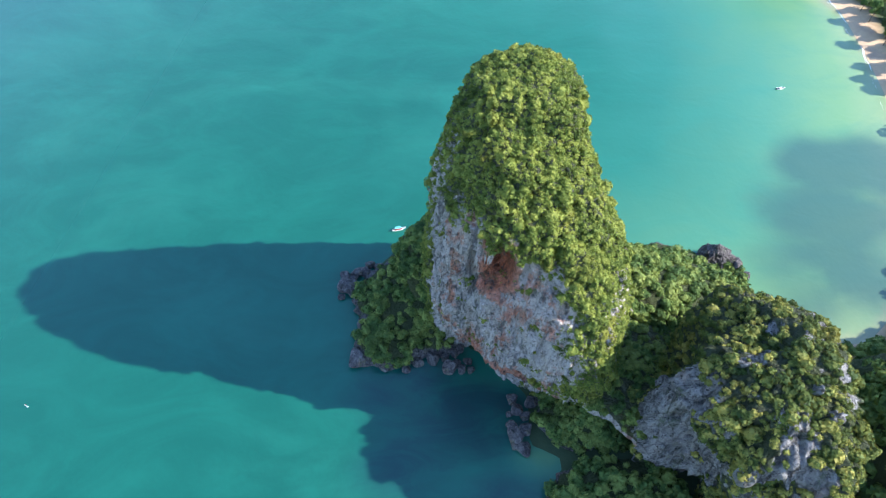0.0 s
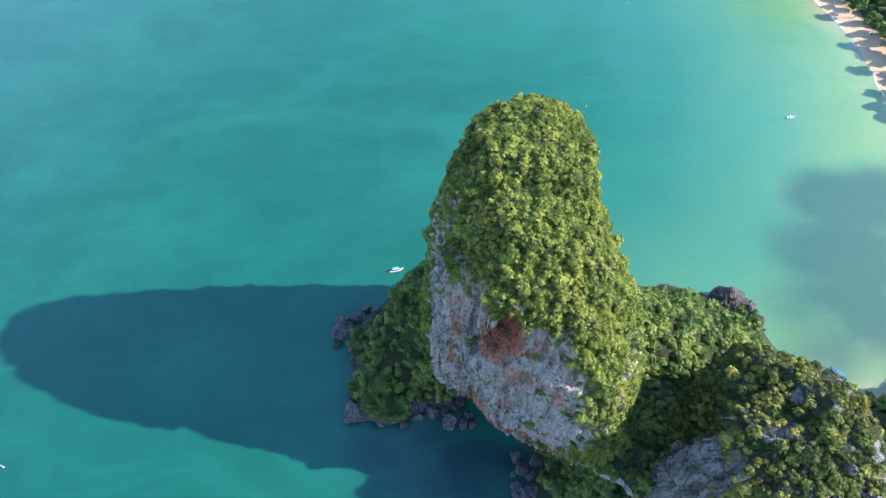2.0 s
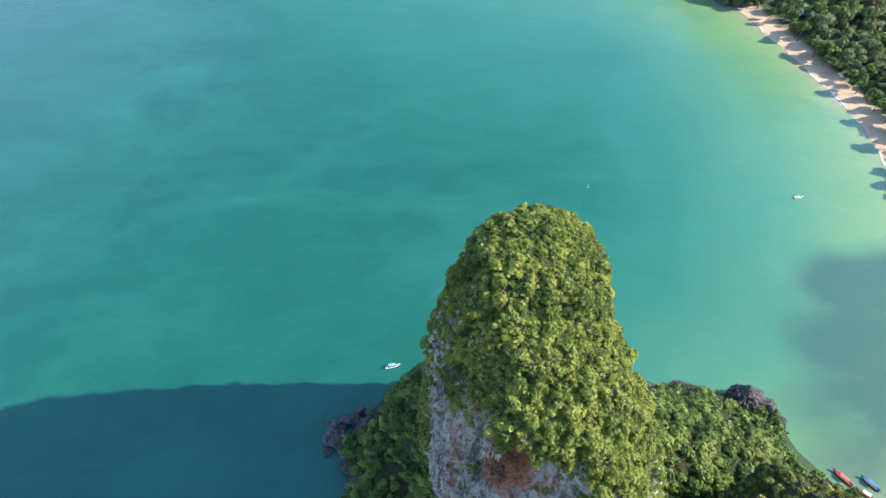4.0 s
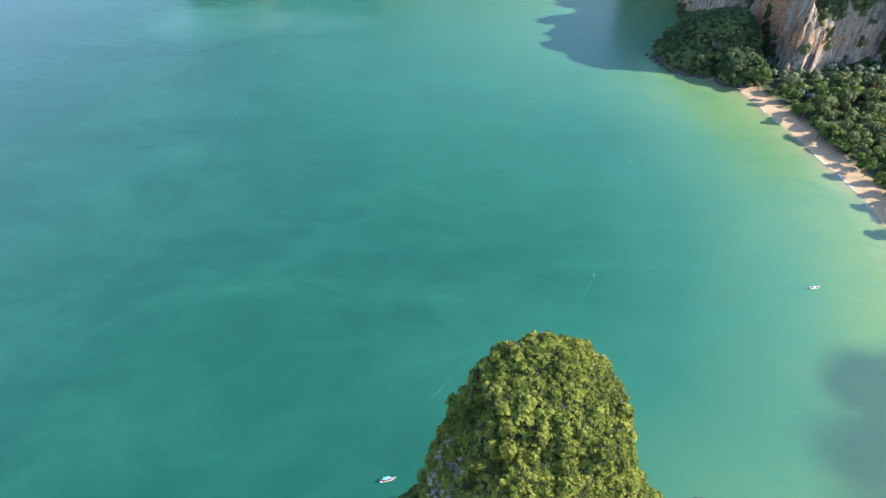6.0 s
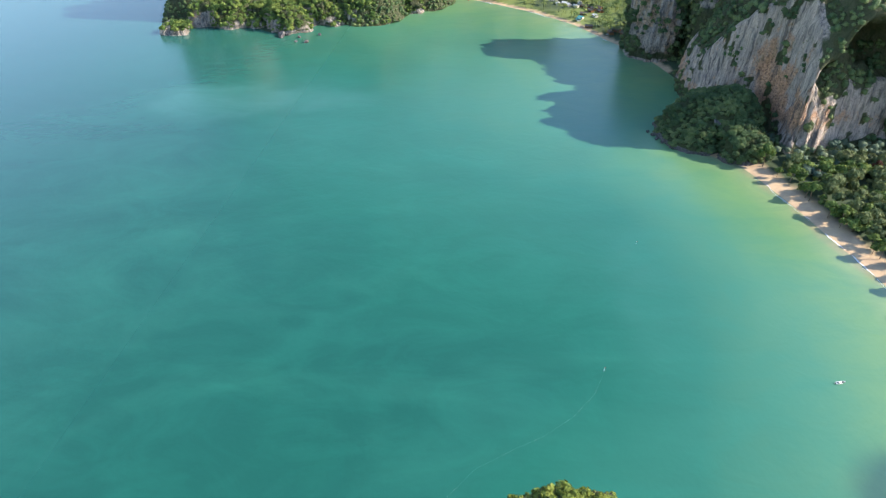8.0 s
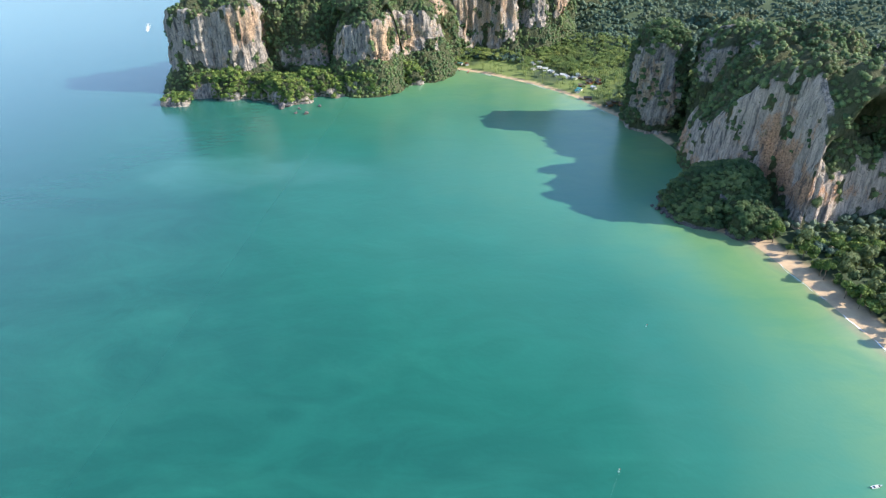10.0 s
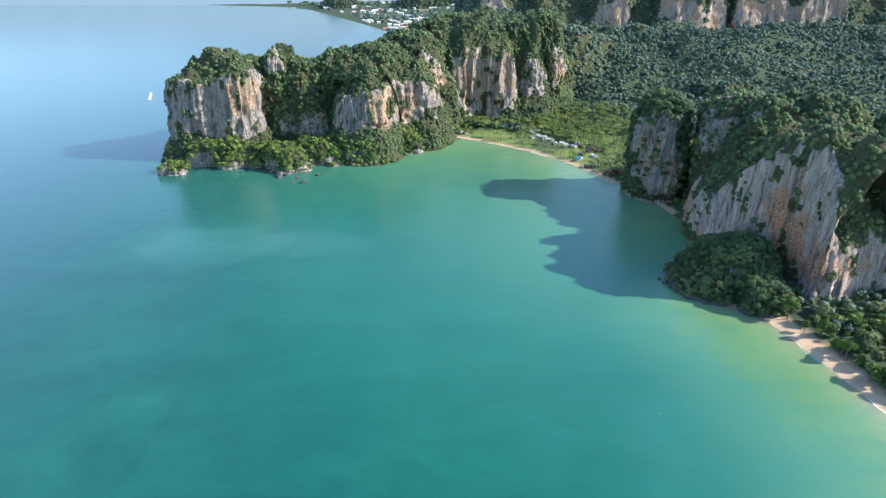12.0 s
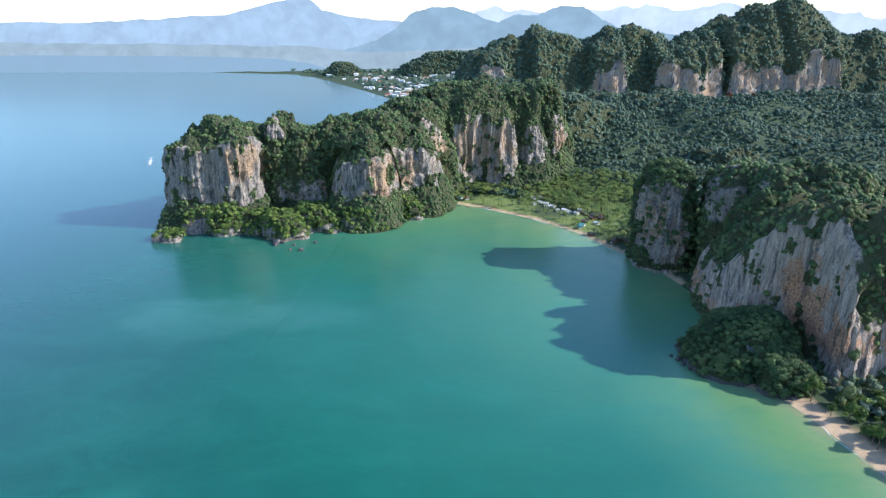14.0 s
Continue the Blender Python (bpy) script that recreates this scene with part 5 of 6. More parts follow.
SHORE_STONES = [(12, 158, 2.4), (14, 153, 2.0), (-10, 163, 2.8), (0, 161, 2.2), (-20, 154, 2.2), (-41, 173, 2.6), (-40, 180, 2.2), (-52, 212, 2.6), (-39, 220, 2.4), (-55, 207, 4.2), (-52, 201, 2.4), (-49, 196, 2.8), (-48, 190, 2.6), (-46, 159, 4.6), (-30, 156, 3.6), (-25, 158, 3.4), (-36, 166, 3.0), (-14, 158, 3.0), (-6, 160, 3.6), (3, 154, 3.8), (9, 154, 2.6), (-2, 166, 3.0), (5, 163, 2.6), (6, 157, 2.2), (-45, 216, 3.0), (-33, 219, 3.2)]
SKIRT_STONES = [(-54, 203, 3.4), (-57, 211, 3.0), (-50, 215, 3.6), (-44, 221, 2.6), (-58, 199, 1.8), (-47, 164, 2.4), (-41, 160, 2.0), (-22, 161, 4.0), (-12, 164, 3.4), (-8, 168, 2.8), (0, 170, 3.2), (8, 166, 2.4)]
COVE_STONES = [(34, 137, 2.6), (36, 132, 3.2), (33, 123, 3.0), (35, 116, 3.8), (39, 120, 4.0), (40, 128, 2.6), (44, 136, 3.0), (32, 129, 1.8), (38, 112, 3.4)]
POINT_STONES = [(150, 226, 3.2), (171, 221, 4.2), (174, 213, 3.0)]
for k, (x, y, r) in enumerate(SHORE_STONES):
    boulder(x, y, r * 1.35, "boulders at the foot of the tower", k)
for k, (x, y, r) in enumerate(SKIRT_STONES):
    boulder(x, y, r * 1.25, "boulders at the foot of the tower", k + 5, 0.6)
for k, (x, y, r) in enumerate(COVE_STONES):
    boulder(x, y, r * 1.3, "boulders along the cove", k + 3)
for k, (x, y, r) in enumerate(POINT_STONES):
    boulder(x, y, r, "rocks at the wooded point", k + 1, 1.5, "bare grey rock at the tip of the wooded point")
for k, (x, y, r) in enumerate([(-198, 1064, 3.2), (-215, 1067, 2.2), (-213, 1088, 2.2), (-184, 1099, 2.6), (-240, 1092, 5.5), (-233, 1098, 4), (-106, 1164, 5), (-414, 1106, 5)]):
    boulder(x, y, r * 1.35, "rocks off the headland", k + 2)
for k, (x, y, r) in enumerate([(231, 742, 3.2), (228, 750, 2.4), (233, 733, 2.8), (236, 724, 2.2), (241, 713, 2.6), (252, 707, 2.2), (266, 702, 2.0), (250, 776, 2.6), (258, 790, 2.2), (285, 690, 1.8)]):
    boulder(x, y, r, "rocks round the mound", k, 0.0, "small dark rock at the waterline of the mound")
boulder(284, 714, 5.5, "rocks round the mound", 4, 25, "pale rock showing among the dark trees")


q, f, r = loft([(-3, 159, 226, 11, 9, 7, 9, 10, 9, 8, 10), (6, 159, 226, 9, 8, 6, 8, 9, 8, 7, 8), (10, 158, 226, 6, 5, 4, 5, 6, 5, 5, 5)], (158, 226, 14), 90, 40, 57, 1.2, 2.5, 0.8, (), 0.6, (), 2.0)
tagged(new("rock_outcrop", mesh_of("rock_outcrop", q, f, BOULDER, False, {"rust": r, "soil": r})), "dark bare rock outcrop at the tip of the wooded point", "rock", "rocks at the wooded point")

# jagged crags standing out of the knoll
CRAGS = [crag_mesh(20 + k, ROCK_WORN) for k in range(4)]
rng = random.Random(15)
k_th, k_z = sector(kq, 126, 111), kq[:, 2]
for k in range(20):
    if k < 8:
        a, z0 = rng.uniform(190, 320), rng.uniform(66, 92)
    else:
        a, z0 = rng.uniform(150, 300), rng.uniform(40, 70)
    i = int(np.argmin(np.abs((k_th - a + 180) % 360 - 180) + np.abs(k_z - z0)))
    w = rng.uniform(2.4, 5.0)
    part("crag", CRAGS[k % 4], knoll, "", Matrix.Translation(Vector(kq[i]) * 0.93 + Vector((126, 111, 50)) * 0.07) @ Euler((rng.uniform(-0.4, 0.4), rng.uniform(-0.4, 0.4), rng.uniform(0, 6.3))).to_matrix().to_4x4() @ Matrix.Diagonal((w / 3, w / 3 * rng.uniform(0.6, 1.0), w / 3 * rng.uniform(0.9, 1.3), 1)))


def stalactite_mesh(seed):
    rng = np.random.RandomState(seed)
    rings, n = 6, 7
    a = np.arange(n) / n * 6.283
    V = []
    for i in range(rings):
        f = i / (rings - 1)
        r = (1 - f) ** 0.8 * 0.5 * rng.uniform(0.85, 1.15, n) + 0.03
        V.append(np.stack([r * np.cos(a) + 0.1 * math.sin(3 * f + seed), r * np.sin(a), np.full(n, 0.3 - 1.3 * f)], -1))
    return mesh_of("stalactite", np.vstack(V), grid_faces(n, rings, True), ROCK, True)


SPIKES = [stalactite_mesh(k) for k in range(3)]
rng = random.Random(5)
t_th, t_z = sector(tq, 32, 182), tq[:, 2]
for th0, z0, spread, count in ((252, 106, 8, 16), (236, 100, 4, 5), (214, 83, 5, 6), (238, 19, 16, 12), (284, 22, 10, 10), (262, 15, 8, 6)):
    for k in range(count):
        a = th0 + rng.uniform(-spread, spread)
        i = int(np.argmin(np.abs((t_th - a + 180) % 360 - 180) * 0.9 + np.abs(t_z - z0 - rng.uniform(-1.5, 1.5))))
        w, l = rng.uniform(0.8, 1.8), rng.uniform(2.0, 5.5)
        part("stalactite", SPIKES[k % 3], karst_tower, "", Matrix.Translation(tq[i]) @ Matrix.Diagonal((w, w, l, 1)))

# ---- single trees along the beach ----


def limb_mesh(pts, r0, r1, n=7):
    """A tapered limb through pts."""
    V = []
    a = np.arange(n) / n * 6.283
    P = np.array(pts, float)
    for i, p in enumerate(P):
        r = r0 + (r1 - r0) * i / (len(P) - 1)
        V.append(np.stack([p[0] + r * np.cos(a), p[1] + r * np.sin(a), np.full(n, p[2])], -1))
    return mesh_of("limb", np.vstack(V), grid_faces(n, len(P), True), BARK, True)


def beach_tree(seed, h, spread, slim):
    rng = np.random.RandomState(seed)
    top = np.array([rng.uniform(-1, 1), rng.uniform(-1, 1), h * 0.72])
    tree = new("beach_tree")
    part("trunk", limb_mesh([(0, 0, -0.6), (0.1, 0, h * 0.2), top * [0.5, 0.5, 0.62], top], 0.45, 0.16), tree)
    g = Growth(seed)
    spots, sizes = [top + [0, 0, h * 0.1]], [spread * 0.62]
    for k in range(5):
        a = k * 1.257 + rng.uniform(-0.4, 0.4)
        z0 = h * rng.uniform(0.34, 0.55)
        tip = np.array([math.cos(a) * spread * rng.uniform(0.5, 0.8), math.sin(a) * spread * rng.uniform(0.5, 0.8), z0 + h * rng.uniform(0.14, 0.30)])
        root = top * [0.5, 0.5, 0] * 0.8 + [0, 0, z0]
        part("limb", limb_mesh([root, (root + tip) / 2 + [0, 0, 0.3], tip], 0.2, 0.06, 5), tree)
        for q in range(2):
            spots.append(tip + rng.uniform(-1, 1, 3) * spread * 0.22)
            sizes.append(spread * rng.uniform(0.30, 0.46))
    g.add(np.array(spots), np.array(sizes), CROWN_NEAR, (0.8 * slim, 1.1 * slim))
    part("crown", mesh_of("crown", np.vstack(g.V), np.vstack(g.F), LEAF_WOOD), tree)
    return tagged(tree, "tall green spreading tree at the edge of the beach", "tree", "trees along the beach")


TREES = [beach_tree(200, 19, 5.5, 1.5), beach_tree(201, 16, 5.0, 1.2), beach_tree(202, 21, 6.0, 1.6), beach_tree(203, 13, 4.6, 1.0)]
rng = random.Random(77)
spots = []
line = BEACH
y = 366.0
while y < 668:
    y += rng.choice((5, 9, 16, 24)) if y < 500 else rng.choice((6, 10, 15, 22))
    x = float(np.interp(y, line[3:, 1], line[3:, 0]))
    spots.append((x + rng.uniform(15, 27), y))
for k, (x, y) in enumerate(spots):
    m = pose(x, y, 1.9, 0, 0, rng.uniform(0, 360))
    if k < 4:
        TREES[k].matrix_basis = m
    else:
        ob = copy_thing(TREES[rng.randrange(4)], m)
        s = rng.choice((rng.uniform(0.5, 0.8), rng.uniform(0.8, 1.3)))
        ob.scale = (s, s, s)

for k, (x, y, s) in enumerate(((421, 652, 0.7), (392, 588, 0.5), (758, 1874, 1.25), (852, 1935, 1.1))):
    z = float(ground_at(np.array([x * 1.0]), np.array([y * 1.0]))[0][0])
    rt = copy_thing(TREES[k % 4], pose(x, y, z - 0.4, 0, 0, 50 * k))
    rt.scale = (s, s, s)
    rt.name = "russet_tree"
    for child in rt.children:
        if child.name.startswith("crown"):
            child.data = child.data.copy()
            child.data.materials[0] = LEAF_RUSSET
    tagged(rt, "tree with russet-red leaves among the green woods", "tree", "russet trees")

# ---- boats and buoys ----
WHITE = plain("white_paint", (0.78, 0.78, 0.76), 0.4, 0.1, 0.8)
BLUE = plain("blue_paint", (0.05, 0.22, 0.55), 0.45, 0.25, 0.8)
CYAN = plain("turquoise_cloth", (0.16, 0.55, 0.68), 0.7, 0.2, 0.8)
RED = plain("red_paint", (0.55, 0.06, 0.05), 0.5, 0.25, 0.8)
WOOD = plain("varnished_wood", (0.26, 0.13, 0.06), 0.45, 0.4, 3.0)
DARK = plain("dark_metal", (0.06, 0.06, 0.065), 0.4, 0.3, 4.0, 0.6)
PINK = plain("faded_red_canvas", (0.52, 0.16, 0.15), 0.8, 0.25, 1.0)


def box(name, x, y, z, sx, sy, sz, material, bevel=0.0):
    bm = bmesh.new()
    bmesh.ops.create_cube(bm, size=1.0, matrix=Matrix.Translation((x, y, z)) @ Matrix.Diagonal((sx, sy, sz, 1)))
    if bevel:
        bmesh.ops.bevel(bm, geom=bm.edges[:], offset=bevel, segments=2, affect="EDGES")
    return bm_mesh(name, bm, material)


def rod(name, p, q, r, material, n=6):
    p, q = Vector(p), Vector(q)
    bm = bmesh.new()
    bmesh.ops.create_cone(bm, cap_ends=True, segments=n, radius1=r, radius2=r * 0.85, depth=(q - p).length, matrix=Matrix.Translation((p + q) / 2) @ (q - p).to_track_quat("Z", "Y").to_matrix().to_4x4())
    return bm_mesh(name, bm, material, True)


def hull_mesh(length, beam, side, rise, material):
    """A slim open hull along x, with a raised bow at +x: outer skin, gunwale and inner floor."""
    n, V = 15, []
    for i in range(n):
        f = i / (n - 1)
        w = beam / 2 * max(0.04, math.sin(math.pi * min(1, 0.16 + 0.84 * f)) ** 0.6) * (1 if f < 0.5 else 1 - ((f - 0.5) * 2) ** 3 * 0.6)
        up = rise * max(0, (f - 0.62) / 0.38) ** 2 + 0.25 * rise * max(0, (0.15 - f) / 0.15)
        x = -length / 2 + length * f
        keel = -0.3 + up * 0.9
        V += [(x, -w, side + up), (x, -w * 0.75, keel + 0.1), (x, 0, keel), (x, w * 0.75, keel + 0.1), (x, w, side + up), (x, w * 0.86, side + up), (x, w * 0.7, side * 0.45 + up), (x, -w * 0.7, side * 0.45 + up), (x, -w * 0.86, side + up)]
    me = mesh_of("hull", np.array(V), grid_faces(9, n, True), material, True)
    return me


def longtail(hull_col, roof_col, label, heading, x, y, length=9.0, deck=WOOD):
    b = new("longtail_boat")
    part("hull", hull_mesh(length, 1.9, 0.75, 1.3, hull_col), b)
    part("deck", box("deck", -0.3, 0, 0.42, length * 0.62, 1.15, 0.06, deck), b, "wooden floorboards")
    roof = part("canopy", box("canopy", -0.6, 0, 2.15, length * 0.42, 1.75, 0.10, roof_col, 0.04), b, "flat cloth canopy")
    for px in (-0.6 - length * 0.19, -0.6 + length * 0.19):
        for py in (-0.75, 0.75):
            part("post", rod("post", (px, py, 0.6), (px, py, 2.12), 0.04, WOOD), roof)
    for px in (-2.2, -0.6, 1.0):
        part("bench", box("bench", px, 0, 0.68, 0.35, 1.45, 0.06, WOOD, 0.01), b)
    part("engine", box("engine", -length / 2 + 0.5, 0, 1.15, 0.8, 0.5, 0.5, DARK, 0.06), b, "bare diesel engine on a pivot")
    part("propeller_shaft", rod("propeller_shaft", (-length / 2 + 0.2, 0, 1.0), (-length / 2 - 3.2, 0, 0.0), 0.05, DARK), b)
    part("bow_ribbon", box("bow_ribbon", length / 2 - 0.25, 0, 1.75, 0.18, 0.18, 0.5, RED, 0.03), b, "coloured cloths tied round the bow")
    b.matrix_basis = pose(x, y, 0.05, 0, 0, heading)
    return tagged(b, label, "boat", "longtail boats")


longtail(WHITE, CYAN, "white longtail boat with a turquoise canopy near the tower", 14, -28, 249, 8.5, RED)
longtail(RED, PINK, "red longtail boat moored off the inner beach", 125, 193, 184, 10.5)
longtail(BLUE, BLUE, "blue longtail boat with a blue canopy moored close inshore", 128, 205, 181, 9.5)
longtail(WOOD, WHITE, "dark wooden longtail boat with a white canopy close inshore", 135, 200, 176, 9.0)
for x, y, a, c, r in ((-33, 1252, 40, WOOD, WHITE), (26, 1312, 80, WHITE, BLUE), (38, 1306, 95, WOOD, WHITE), (54, 1296, 70, RED, WHITE), (262, 1082, 30, WOOD, DARK), (258, 1090, 35, WOOD, WHITE), (297, 978, 20, WOOD, DARK)):
    longtail(c, r, "longtail boat lying along the shore of the far bay", a, x, y, 10.0)

speed = new("motor_boat")
part("hull", hull_mesh(8.4, 2.5, 0.9, 0.5, WHITE), speed, "white hull")
part("deck", box("deck", 0.4, 0, 0.62, 5.6, 1.8, 0.08, DARK, 0.02), speed, "dark open deck")
cabin = part("cabin", box("cabin", -0.4, 0, 1.15, 2.4, 1.6, 0.9, WHITE, 0.15), speed)
part("windscreen", box("windscreen", 0.85, 0, 1.25, 0.08, 1.35, 0.5, DARK, 0.02), cabin, "dark tinted windscreen")
part("cushion", box("cushion", 2.2, 0, 0.78, 1.2, 1.2, 0.2, DARK, 0.06), speed, "dark seat cushion")
part("outboard_engine", box("outboard_engine", -4.3, 0, 0.9, 0.6, 0.5, 1.0, DARK, 0.1), speed)
speed.matrix_basis = pose(251, 386, 0.05, 0, 0, 10) @ Matrix.Diagonal((0.82, 0.82, 0.82, 1))
tagged(speed, "small white motor boat anchored off the beach", "boat")

ferry = copy_thing(speed, pose(-670, 1662, 0.05, 0, 0, -70) @ Matrix.Diagonal((1.9, 1.9, 1.9, 1)))
tagged(ferry, "white passenger speedboat under way off the headland", "boat")

FLOAT = plain("float_plastic", (0.22, 0.36, 0.33), 0.5, 0.1)


def float_mesh(r):
    bm = bmesh.new()
    bmesh.ops.create_uvsphere(bm, u_segments=8, v_segments=6, radius=r)
    for v in bm.verts:
        v.co.x *= 1.4
    return bm_mesh("float", bm, FLOAT, True)


ROPE = [(-11, 293), (2, 309), (18, 326), (40, 338), (60, 348), (79, 362), (94, 378), (104, 397)]
rx, ry = np.array(ROPE, float).T
tt = np.linspace(0, 7, 64)
rx, ry = np.interp(tt, np.arange(8), rx), np.interp(tt, np.arange(8), ry)
line_ob = new("buoy_line")
a = np.arange(5) / 5 * 6.283
rope = np.vstack([np.stack([np.full(5, x) + 0.013 * np.cos(a), np.full(5, y) - 0.013 * np.cos(a), 0.03 + 0.013 * np.sin(a)], -1) for x, y in zip(rx, ry)])
part("rope", mesh_of("rope", rope, grid_faces(5, 64, True), FLOAT, True), line_ob)
fm = float_mesh(0.13)
for x, y in list(zip(rx, ry))[1::2]:
    part("float", fm, line_ob, "", pose(x, y, 0.1, 0, 0, 40))
tagged(line_ob, "pale rope with small floats curving across the bay", "buoy line")
for x, y in ((104.5, 398.5), (161, 539), (-210, 133)):
    b = new("buoy")
    part("ball", float_mesh(0.5), b)
    part("pole", rod("pole", (0, 0, 0.4), (0, 0, 2.6), 0.08, WHITE), b)
    part("flag", box("flag", 0.35, 0, 2.3, 0.7, 0.04, 0.5, RED), b, "small red flag")
    b.matrix_basis = pose(x, y, 0.1)
    tagged(b, "white marker buoy floating in the bay", "buoy", "marker buoys")

# ---- houses ----
ROOF_WHITE = plain("white_roof_sheet", (0.72, 0.70, 0.66), 0.5, 0.2, 0.5)
ROOF_DARK = plain("grey_thatch", (0.14, 0.12, 0.10), 0.95, 0.5, 1.5)
ROOF_RED = plain("red_roof_tiles", (0.46, 0.16, 0.08), 0.8, 0.35, 0.5)
ROOF_TEAL = plain("teal_roof_sheet", (0.10, 0.35, 0.36), 0.5, 0.25, 0.5)
PLASTER = plain("pale_plaster", (0.66, 0.62, 0.54), 0.85, 0.2, 0.4)
GLASS = plain("dark_window_glass", (0.03, 0.04, 0.05), 0.1, 0.2, 1.0)


def gable(name, lx, ly, z0, rise, over, material):
    """A gable roof with thickness, ridge along x."""
    x, y = lx / 2 + over, ly / 2 + over
    bm = bmesh.new()
    t = 0.22
    ring = [(-y, z0), (0, z0 + rise), (y, z0), (y, z0 - t), (0, z0 + rise - t), (-y, z0 - t)]
    a = [bm.verts.new((-x, p, q)) for p, q in ring]
    b = [bm.verts.new((x, p, q)) for p, q in ring]
    for k in range(6):
        bm.faces.new((a[k], a[(k + 1) % 6], b[(k + 1) % 6], b[k]))
    for r in (a, b):
        bm.faces.new((r[0], r[1], r[4], r[5]))
        bm.faces.new((r[1], r[2], r[3], r[4]))
    bmesh.ops.recalc_face_normals(bm, faces=bm.faces[:])
    return bm_mesh(name, bm, material)


def house(name, lx, ly, h, roof, wall, storeys, label, category, group):
    ob = new(name)
    part("wall", box("wall", 0, 0, h / 2, lx, ly, h, wall, 0.03), ob)
    part("roof", gable("roof", lx, ly, h + 0.1, ly * 0.28, 0.7, roof), ob)
    for s in range(storeys):
        z = 1.5 + s * 3.0
        for k in range(max(2, int(lx / 3))):
            x = -lx / 2 + (k + 0.5) * lx / max(2, int(lx / 3))
            for side in (-1, 1):
                part("window", box("window", x, side * (ly / 2 + 0.02), z, 1.3, 0.10, 1.2, GLASS), ob)
    part("door", box("door", lx / 2 + 0.02, 0, 1.05, 0.10, 1.0, 2.1, WOOD), ob)
    return tagged(ob, label, category, group)


KINDS = [
    house("bungalow", 8.5, 6.5, 3.2, ROOF_WHITE, PLASTER, 1, "low bungalow with a bright white roof among palms", "house", "bungalows by the bay"),
    house("bungalow", 12, 7, 3.2, ROOF_DARK, WOOD, 1, "long low bungalow with a grey thatched roof", "house", "bungalows by the bay"),
    house("bungalow", 8, 6, 3.0, ROOF_TEAL, PLASTER, 1, "small bungalow with a teal sheet roof", "house", "bungalows by the bay"),
    house("bungalow", 8, 6, 3.0, ROOF_RED, PLASTER, 1, "small bungalow with a red roof", "house", "bungalows by the bay"),
]
PLACES = [(176, 1335, 0), (190, 1343, 0), (173, 1297, 0), (184, 1308, 0), (196, 1299, 0), (203, 1281, 0), (206, 1258, 0), (194, 1284, 0), (219, 1259, 0), (226, 1244, 0), (244, 1258, 0), (234, 1237, 0), (254, 1230, 1), (262, 1217, 1), (273, 1223, 1), (240, 1191, 1), (225, 1164, 2), (231, 1172, 2), (236, 1129, 1), (257, 1178, 0), (249, 1240, 1), (268, 1204, 1), (256, 1206, 1), (263, 1093, 1), (281, 1088, 1), (272, 1100, 1), (300, 1136, 3), (383, 1467, 3), (365, 1487, 0), (53, 1338, 3), (42, 1342, 2), (30, 1347, 3)]
done = set()
for k, (x, y, v) in enumerate(PLACES):
    z = float(ground_at(np.array([x * 1.0]), np.array([y * 1.0]))[0][0])
    x, y = x + rng.uniform(-2, 2), y + rng.uniform(-2, 2)
    m = pose(x, y, z - 0.3, 0, 0, 130 + rng.uniform(-40, 40))
    if v in done:
        copy_thing(KINDS[v], m)
    else:
        KINDS[v].matrix_basis = m
        done.add(v)

# the beach bar under the wall
for k, (x, y, a) in enumerate([(352, 660, 60), (362, 652, 50), (372, 656, 70), (345, 650, 55)]):
    p = new("beach_pavilion")
    part("roof", gable("roof", 8, 5, 3.0, 1.1, 0.5, (ROOF_WHITE, ROOF_DARK, ROOF_WHITE, ROOF_DARK)[k]), p)
    part("floor_slab", box("floor_slab", 0, 0, 0.1, 8, 5, 0.3, PLASTER, 0.02), p)
    for px in (-3.7, 3.7):
        for py in (-2.2, 2.2):
            part("post", rod("post", (px, py, 0.1), (px, py, 3.0), 0.1, WOOD), p)
    p.matrix_basis = pose(x, y, 2.3, 0, 0, a)
    tagged(p, "open beach pavilion with a pale roof beneath the cliff" if k % 2 == 0 else "open beach pavilion with a thatched roof beneath the cliff", "pavilion", "beach pavilions")

TOWN = [
    house("town_building", 18, 11, 8, ROOF_WHITE, PLASTER, 3, "white three-storey building in the coast town", "building", "coast town"),
    house("town_building", 13, 9, 6, ROOF_RED, PLASTER, 2, "pale two-storey building with a red tiled roof", "building", "coast town"),
    house("town_building", 28, 13, 11, ROOF_WHITE, WHITE, 4, "long white hotel block above the coast", "building", "coast town"),
]
rng = random.Random(9)
spots = []
for k in range(170):
    if k % 2:
        cx, cy, rx, ry = rng.choice(((-110, 3560, 70, 120), (-10, 3500, 80, 90), (40, 4080, 120, 70), (-150, 3190, 90, 70), (-215, 3450, 50, 60), (-390, 3980, 80, 150)))
        spots.append((cx + rng.uniform(-1, 1) * rx, cy + rng.uniform(-1, 1) * ry))
        continue
    y = rng.choice((rng.uniform(3000, 3350), rng.uniform(3000, 4300), rng.uniform(3300, 4700)))
    shore_x = float(np.interp(y, [2996, 3450, 4150, 4500], [-178, -374, -700, -900]))
    spots.append((shore_x + 35 + rng.uniform(0, 1) ** 1.1 * (270 if y < 3400 else 700), y))
for k, (x, y) in enumerate(spots):
    v = 2 if k % 7 == 2 else (1 if k % 2 else 0)
    z = float(ground_at(np.array([x]), np.array([y]))[0][0])
    m = pose(x, y, z - 0.4, 0, 0, rng.uniform(-30, 30))
    if k < 3:
        TOWN[v if k != 0 else 0].matrix_basis = m
    else:
        copy_thing(TOWN[v], m)

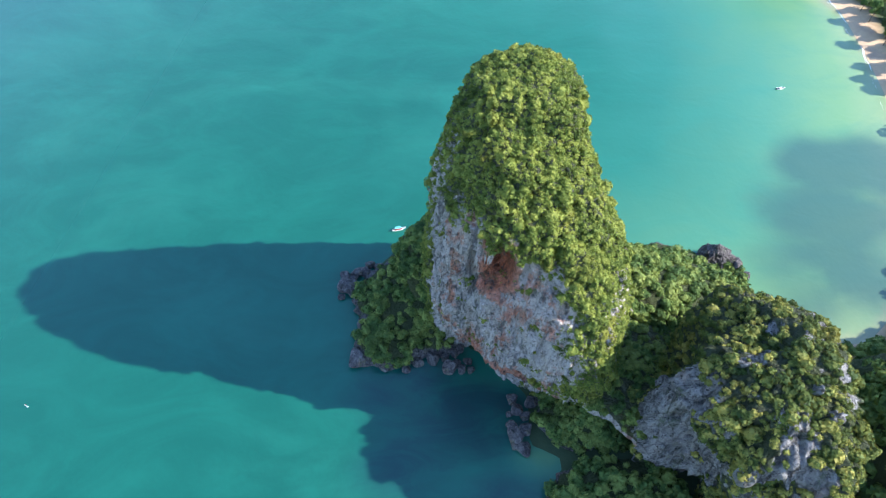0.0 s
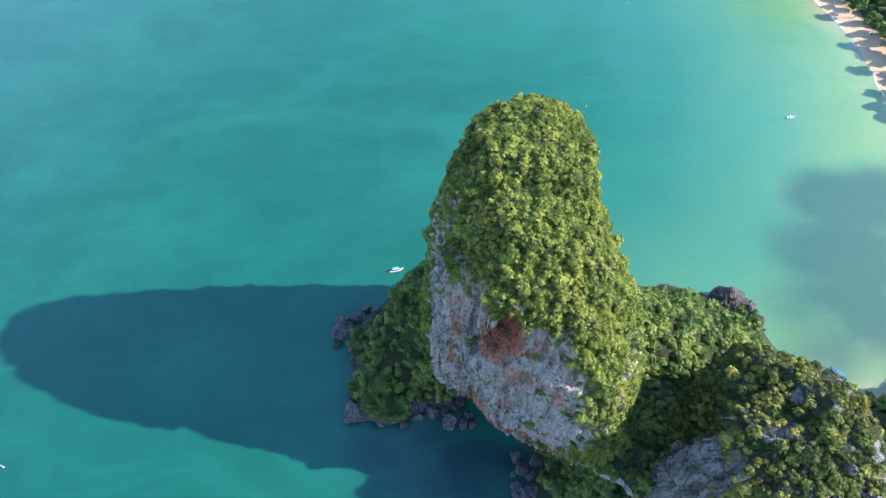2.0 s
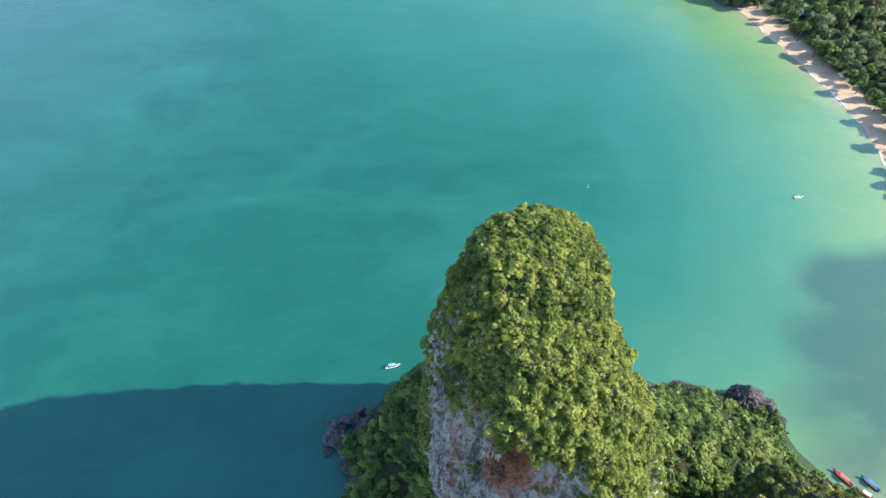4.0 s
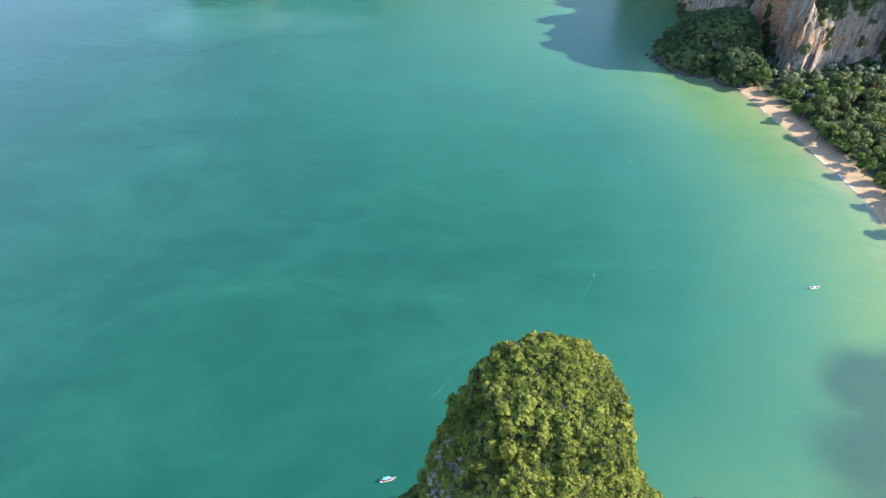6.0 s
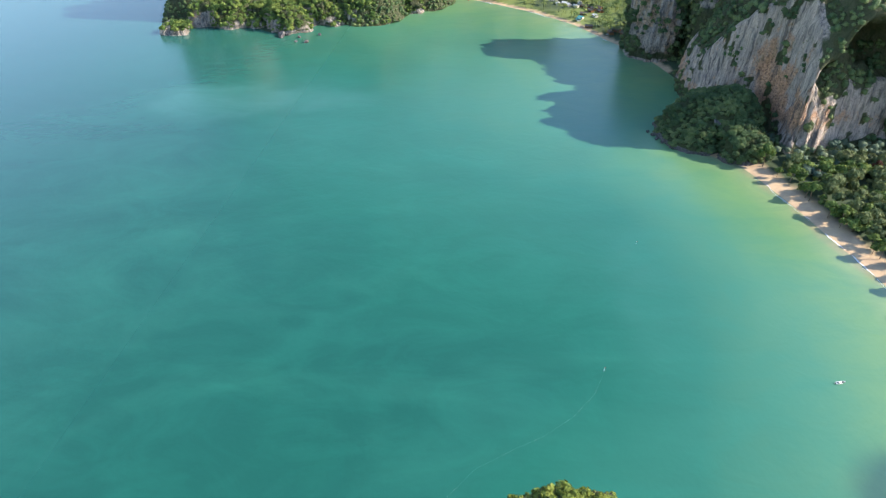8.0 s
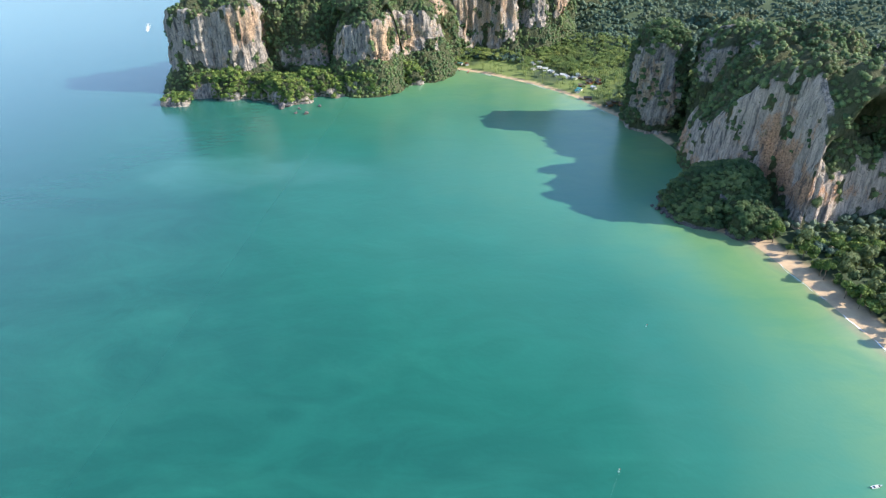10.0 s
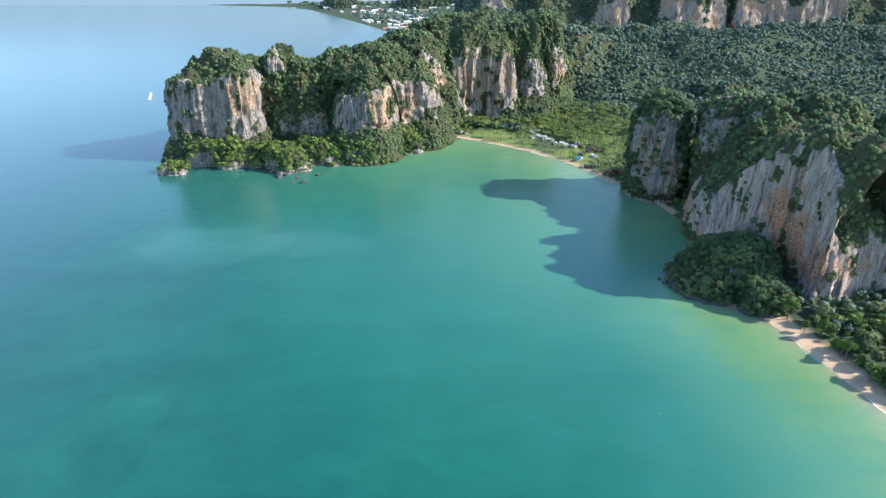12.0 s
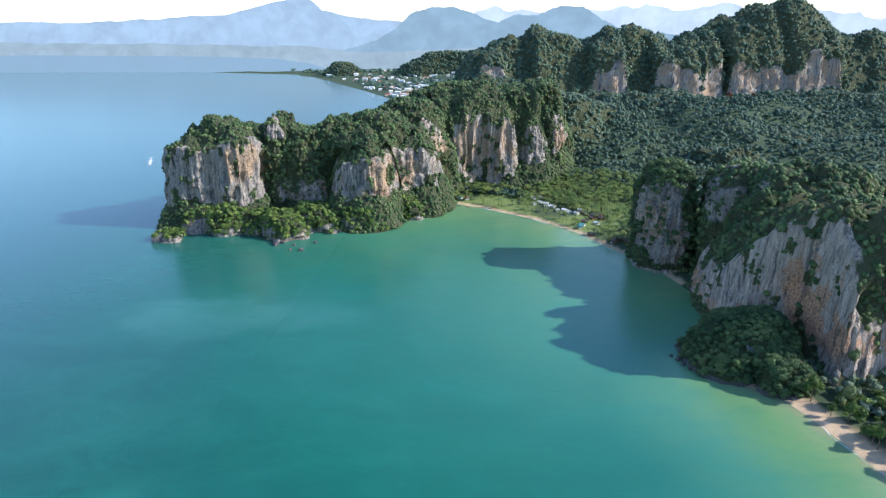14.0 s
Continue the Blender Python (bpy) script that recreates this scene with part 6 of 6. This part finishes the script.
# ---- surf along the beach ----
FOAM = plain("sea_foam", (0.78, 0.79, 0.76), 0.7, 0.15, 1.0)


def surf(line, offset, width, seed, share):
    """A broken line of foam beside the shore line."""
    d = np.hypot(*np.diff(line, axis=0).T)
    s0 = np.concatenate([[0], np.cumsum(d)])
    t = np.arange(0, s0[-1], 1.5)
    x, y = np.interp(t, s0, line[:, 0]), np.interp(t, s0, line[:, 1])
    gx_, gy_ = np.gradient(x), np.gradient(y)
    n = np.stack([-gy_, gx_], -1) / np.hypot(gx_, gy_)[:, None]
    wave = fbm(np.stack([t / 22, t * 0, t * 0], -1), 3, seed)
    thick = width * np.clip(fbm(np.stack([t / 14, t * 0 + 5, t * 0], -1), 3, seed + 2) * 2.2 + share, 0.0, 1.2)
    mid = np.stack([x, y], -1) + n * (offset + 4.5 * wave)[:, None]
    a, b = mid + n * thick[:, None] / 2, mid - n * thick[:, None] / 2
    V = np.concatenate([np.column_stack([a, np.full(len(t), 0.06)]), np.column_stack([mid, 0.10 + 0.06 * thick]), np.column_stack([b, np.full(len(t), 0.06)])])
    F = grid_faces(len(t), 3, False)
    wide = np.concatenate([thick, thick, thick]) > 0.05
    return mesh_of("surf", V, F[wide[F].any(1)], FOAM, True)


for k, (line, off, width, share) in enumerate(((BEACH[4:], -0.6, 1.1, -0.15), (BEACH[4:], 3.2, 0.5, -0.75), (BAY_BEACH, 0.8, 1.0, -0.1))):
    tagged(new("surf", surf(line, off, width, 300 + 5 * k, share)), "thin broken line of white foam along the sand", "surf", kind="structure")


def wake(length, seed):
    """A trail of broken foam behind a boat, widening and thinning away from it along -x."""
    rng = np.random.default_rng(seed)
    a = np.linspace(0, 2 * np.pi, 7)[:-1]
    V, F = [], []
    for k in range(260):
        u = rng.uniform(0, 1) ** 1.7
        r = rng.uniform(0.8, 2.0) * (1.1 - 0.75 * u)
        cx, cy = -6 - length * u, rng.normal(0, 1.1 + 2.0 * u)
        F.append(np.arange(6) + 6 * k)
        V.append(np.stack([cx + 1.8 * r * np.cos(a), cy + r * np.sin(a) * rng.uniform(0.6, 1.1), np.full(6, 0.06 + 0.0015 * k)], -1))
    V, F = np.vstack(V), np.array(F)
    return mesh_of("wake", V, np.vstack([F[:, [0, 1, 2, 3]], F[:, [0, 3, 4, 5]]]), FOAM, False)


trail = new("wake", wake(95, 17))
trail.matrix_basis = pose(-670, 1662, 0, 0, 0, -70)
tagged(trail, "white foam trail spreading behind the passenger speedboat", "foam", kind="stuff")
